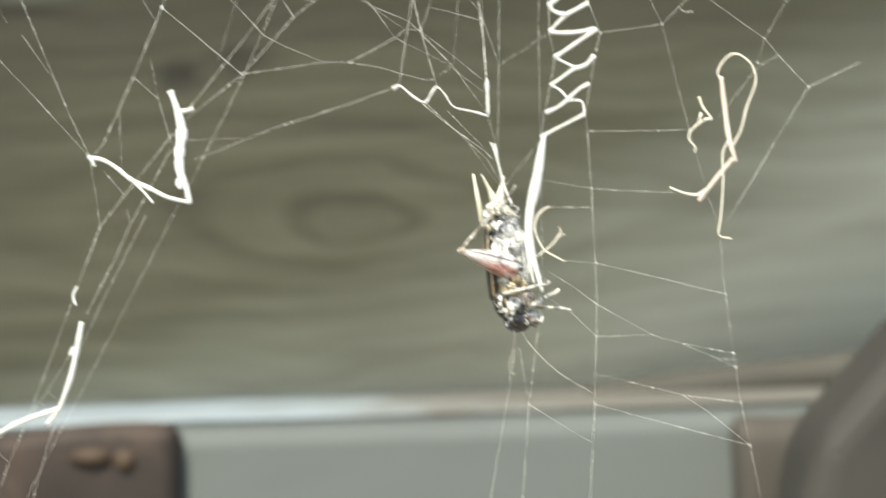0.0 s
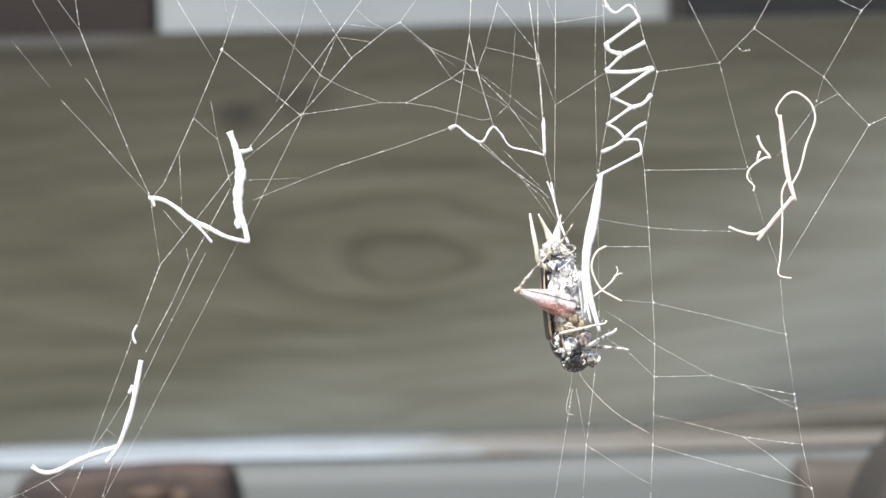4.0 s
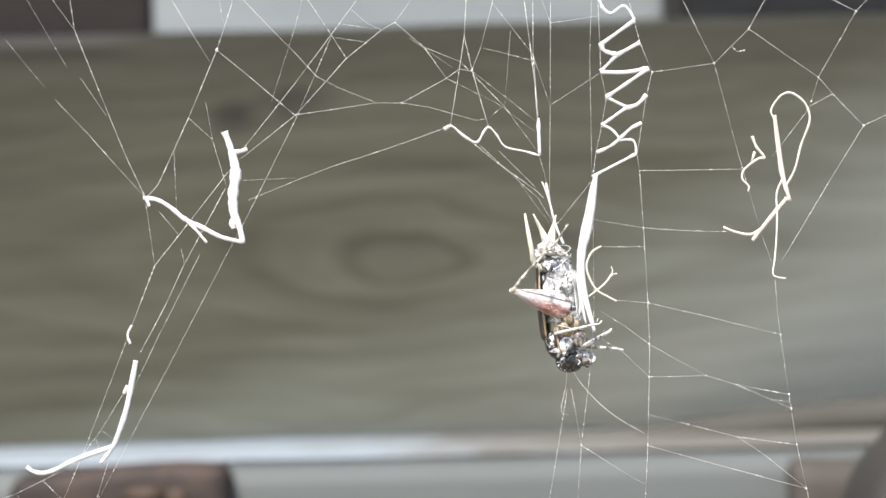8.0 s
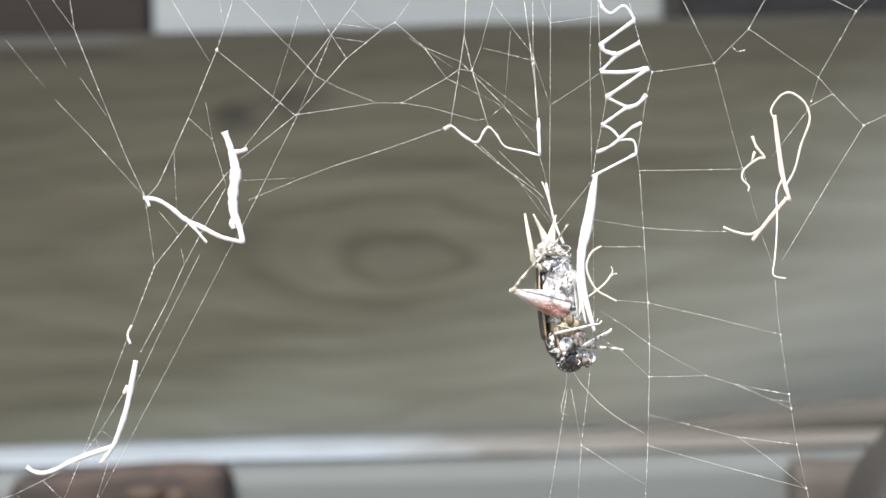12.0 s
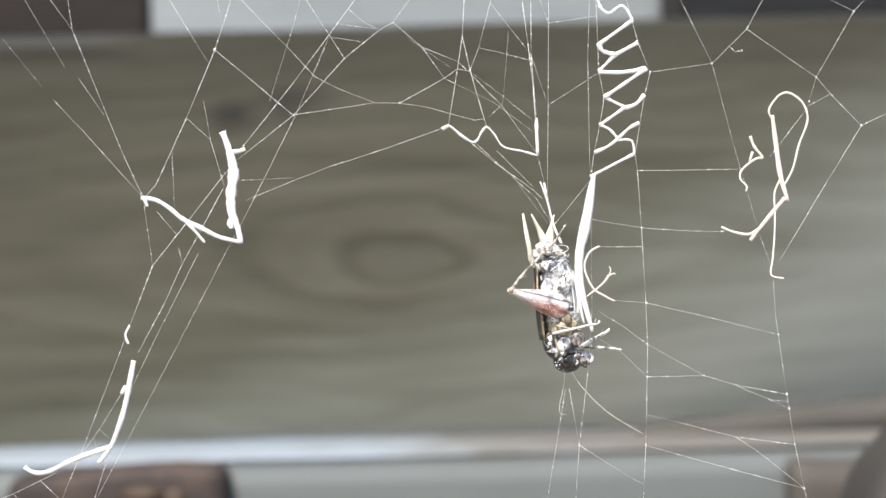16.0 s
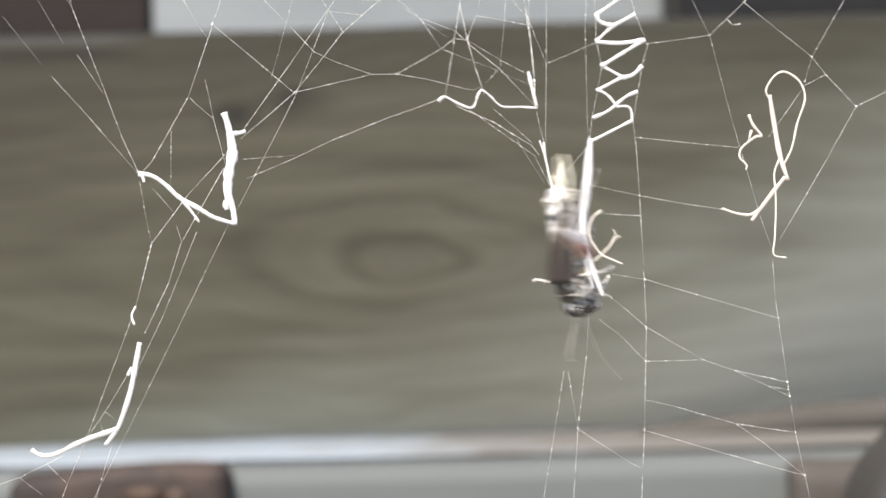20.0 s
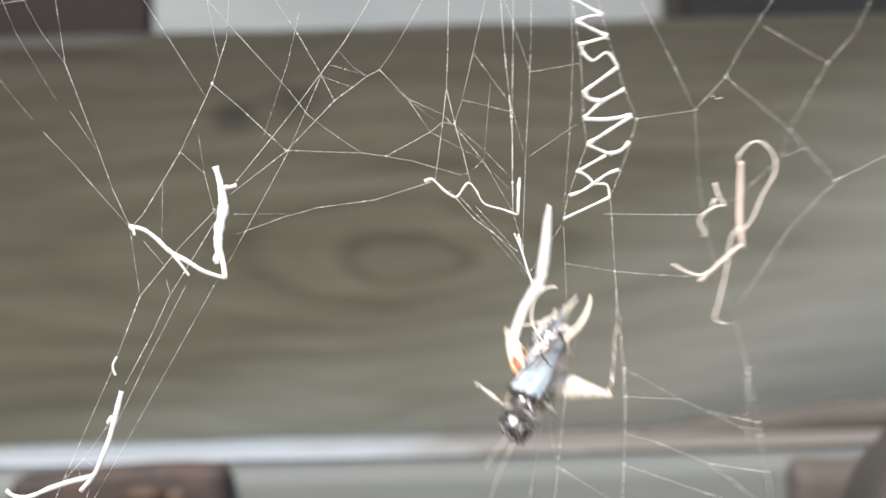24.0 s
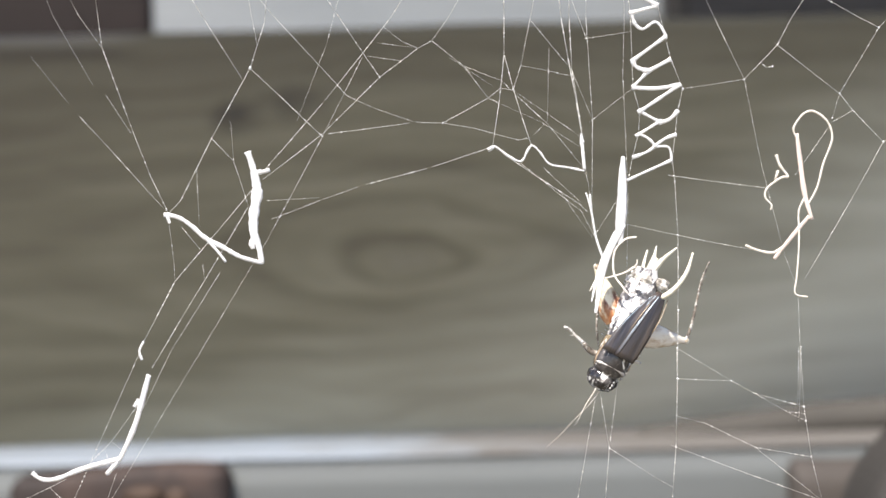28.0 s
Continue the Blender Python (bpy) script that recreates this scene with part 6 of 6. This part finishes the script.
    walk(ribbon, [(t, pose(u * MM, WEB[1] - 0.0005, WEB[2] + v * MM, 0, -lean, 0)) for t, u, v, lean in path])

    # The cricket: (t, middle sideways, middle up, lean, spin, nod).
    path = []
    path += [(0, 18.18, -8.96, 7, 0, 0), (16, 18.18, -8.96, 7, 0, 0), (16.5, 19.24, -8.34, 9, 0, 0), (17, 17.13, -8.78, 6, 0, 0), (17.5, 15.99, -10.28, 3, 0, 0), (18, 19.06, -8.78, 8, 0, 0), (18.5, 19.59, -8.70, 9, 0, 0), (19, 17.48, -6.85, 7, 0, 0), (19.1, 13.44, -6.68, 6, 0, 0), (19.2, 19.85, -3.86, 2, 0, 0), (19.3, 21.26, -7.38, 6, 0, 0), (19.4, 15.64, -3.86, 4, 0, 0), (19.5, 13.09, -6.32, 5, 0, 0), (19.6, 18.80, -5.27, 2, 80, 0), (19.7, 23.10, -6.32, 6, 140, 0), (19.8, 13.09, 0.79, 2, 65, 0)]
    path += [(19.9, 8.52, -0.97, 4, 0, 0), (20, 20.2, -0.3, 5, 46, 0), (20.1, 23.37, -8.08, 0, 90, 0), (20.2, 13.09, 0.09, 5, 10, 0), (20.3, 8.52, -5.27, -8, 60, 0), (20.4, 22.75, -3.51, 0, 90, -27), (20.5, 25.56, -2.46, 8, 95, 0), (20.6, 10.63, -4.22, -6, 120, 0), (20.7, 7.47, 3.25, 5, 40, 0), (20.8, 20.55, -10.28, 10, 10, 0), (20.9, 21.26, -6.68, 0, 80, -27), (21, 12.65, -12.1, -3, 80, -29), (21.1, 10.98, -6.32, 3, 130, 0), (21.2, 17.04, 10.36, 0, 50, 0), (21.3, 23.10, -8.87, 6, 10, 0), (21.4, 13.09, 8.61, -50, 60, 20)]
    path += [(21.5, 14.14, 5.80, -60, 50, 20), (21.8, 18.09, -2.55, -25, 60, 10), (22.1, 20.73, -8.70, -15, 75, 0), (22.4, 16.78, -15.72, -20, 85, 0), (22.7, 22.05, -17.48, -15, 90, 0), (23, 17.66, -20.55, -20, 92, 0), (23.3, 22.05, -18.80, -20, 90, 0), (23.5, 24.51, -21.87, -5, 80, -27), (23.6, 13.26, -21.87, -26, 88, 0), (23.7, 16.78, -13.97, -35, 95, 0), (23.8, 24.86, -13.97, 10, 135, 0), (23.9, 23.37, -25.82, -22, 90, 0), (23.967, 13.9, -18.8, -29, 68, -25), (24, 14.9, -20.4, -29, 68, -25), (24.033, 15.9, -22.0, -29, 68, -25), (24.1, 18.80, -21.87, 0, 130, 0), (24.2, 27.32, -10.45, -12, 85, 0), (24.3, 25.56, -25.82, -22, 85, 0)]
    path += [(24.4, 12.82, -11.77, -45, 90, -27), (24.5, 15.02, -26.70, -30, 92, 0), (24.6, 27.76, -10.01, -25, 95, 0), (24.7, 26.00, -24.51, -20, 85, 0), (24.8, 11.95, -11.33, -50, 90, -27), (24.9, 14.58, -26.70, -25, 92, 0), (25, 28.37, -13.26, -23, 92, 0), (25.1, 26.44, -21.87, -22, 85, 0), (25.2, 15.02, -14.41, -35, 88, -27), (25.3, 15.02, -19.68, -25, 86, -27), (25.4, 25.12, -11.33, -28, 95, 0), (25.5, 24.68, -13.97, -28, 95, 0), (25.6, 19.85, -20.12, -8, 80, -27), (25.7, 15.02, -15.72, -25, 86, -27), (25.8, 20.29, -11.77, -42, 98, 0), (25.9, 27.32, -6.06, -28, 98, 15)]
    path += [(25.967, 21.0, -21.9, -26, 68, -26), (26, 22.0, -23.5, -26, 68, -26), (26.033, 23.0, -25.1, -26, 68, -26), (26.1, 11.95, -11.33, -60, 90, -27), (26.2, 21.61, -21.87, -30, 95, 0), (26.3, 26.44, -9.57, -25, 98, 15), (26.4, 19.85, -27.14, -27, 90, 0), (26.5, 14.14, -18.36, -5, 82, -27), (26.6, 19.41, -25.39, -22, 88, 0), (26.7, 26.00, -15.72, -22, 96, 0), (26.8, 24.24, -25.39, -20, 92, 0), (26.9, 17.66, -22.75, -10, 80, -27), (27, 15.7, -24.9, -32, 72, -22), (27.1, 22.05, -20.12, -35, 94, 0), (27.2, 27.32, -18.36, -5, 95, 0), (27.3, 23.80, -26.26, -12, 82, -27), (27.4, 11.95, -19.68, -30, 86, -27), (27.5, 15.90, -24.07, -30, 90, 0)]
    path += [(27.6, 27.76, -13.97, -12, 97, 0), (27.7, 26.44, -26.70, -22, 90, 0), (27.8, 11.51, -16.60, -50, 90, -27), (27.9, 15.46, -25.82, -24, 84, -21), (27.967, 29.0, -12.65, -28, 94, -8), (28, 29.0, -12.65, -28, 94, -8)]
    walk(cricket, [(t, pose(u * MM, WEB[1] + 0.002, WEB[2] + v * MM) @ pose(0, 0, 0, nod, -lean, 0) @ pose(0, 0, 0, 0, 0, spin)) for t, u, v, lean, spin, nod in path])

    # The ribbon's lower half bends aside once the cricket hangs from it.
    bend = (HINGE[0] - (23.54), HINGE[1] - (11.33))
    straight, aside = (pose(bend[0] * MM, 0, bend[1] * MM, 0, a, 0) @ pose(0, 0, 0, 0, 0, turn) for a, turn in ((0, 0), (32, -25)))
    walk(low, [(0.0, straight), (21.5, straight), (23.0, aside), (28.0, aside)])

    # Its jumping legs, folded across at first, sprawled once it hangs tail up: hip, thigh's way, shin's way.
    def leg(thigh, folded, sprawled, opening):
        shin = [k for k in thigh.children if k.name.startswith("shin")][0]
        rows, shin_rows = [], []
        for t, s in ((0.0, 0.0), (19.6, 0.0), *opening, (22.5, 1.0), (28.0, 1.0)):
            hip, way, turn = (Vector(a).lerp(Vector(b), s) for a, b in zip(folded, sprawled))
            m = Matrix.Translation(hip * MM) @ way.to_track_quat("X", "Z").to_matrix().to_4x4()
            rows.append((t, m))
            knee = Matrix.Translation(m @ Vector((9.3 * MM, 0, 0))) @ turn.to_track_quat("X", "Z").to_matrix().to_4x4()
            shin_rows.append((t, m.inverted() @ knee))
        walk(thigh, rows)
        walk(shin, shin_rows)

    leg(left_thigh, ((1.2, -2.9, -0.6), (-0.90, -0.12, 0.44), (0.74, -0.05, 0.66)), ((1.0, -2.4, 0.2), (0.36, -0.85, 0.37), (-0.2, 0.26, 0.94)), ((20.9, 0.1), (21.2, 0.3)))
    leg(right_thigh, ((1.0, 2.4, -2.8), (0.02, 0.08, 0.99), (0.2, -0.05, -0.98)), ((0.8, 2.2, 0.0), (0.1, 0.69, 0.72), (0.3, -0.5, -0.78)), ((20.4, 0.2), (21.1, 0.6)))


motions()
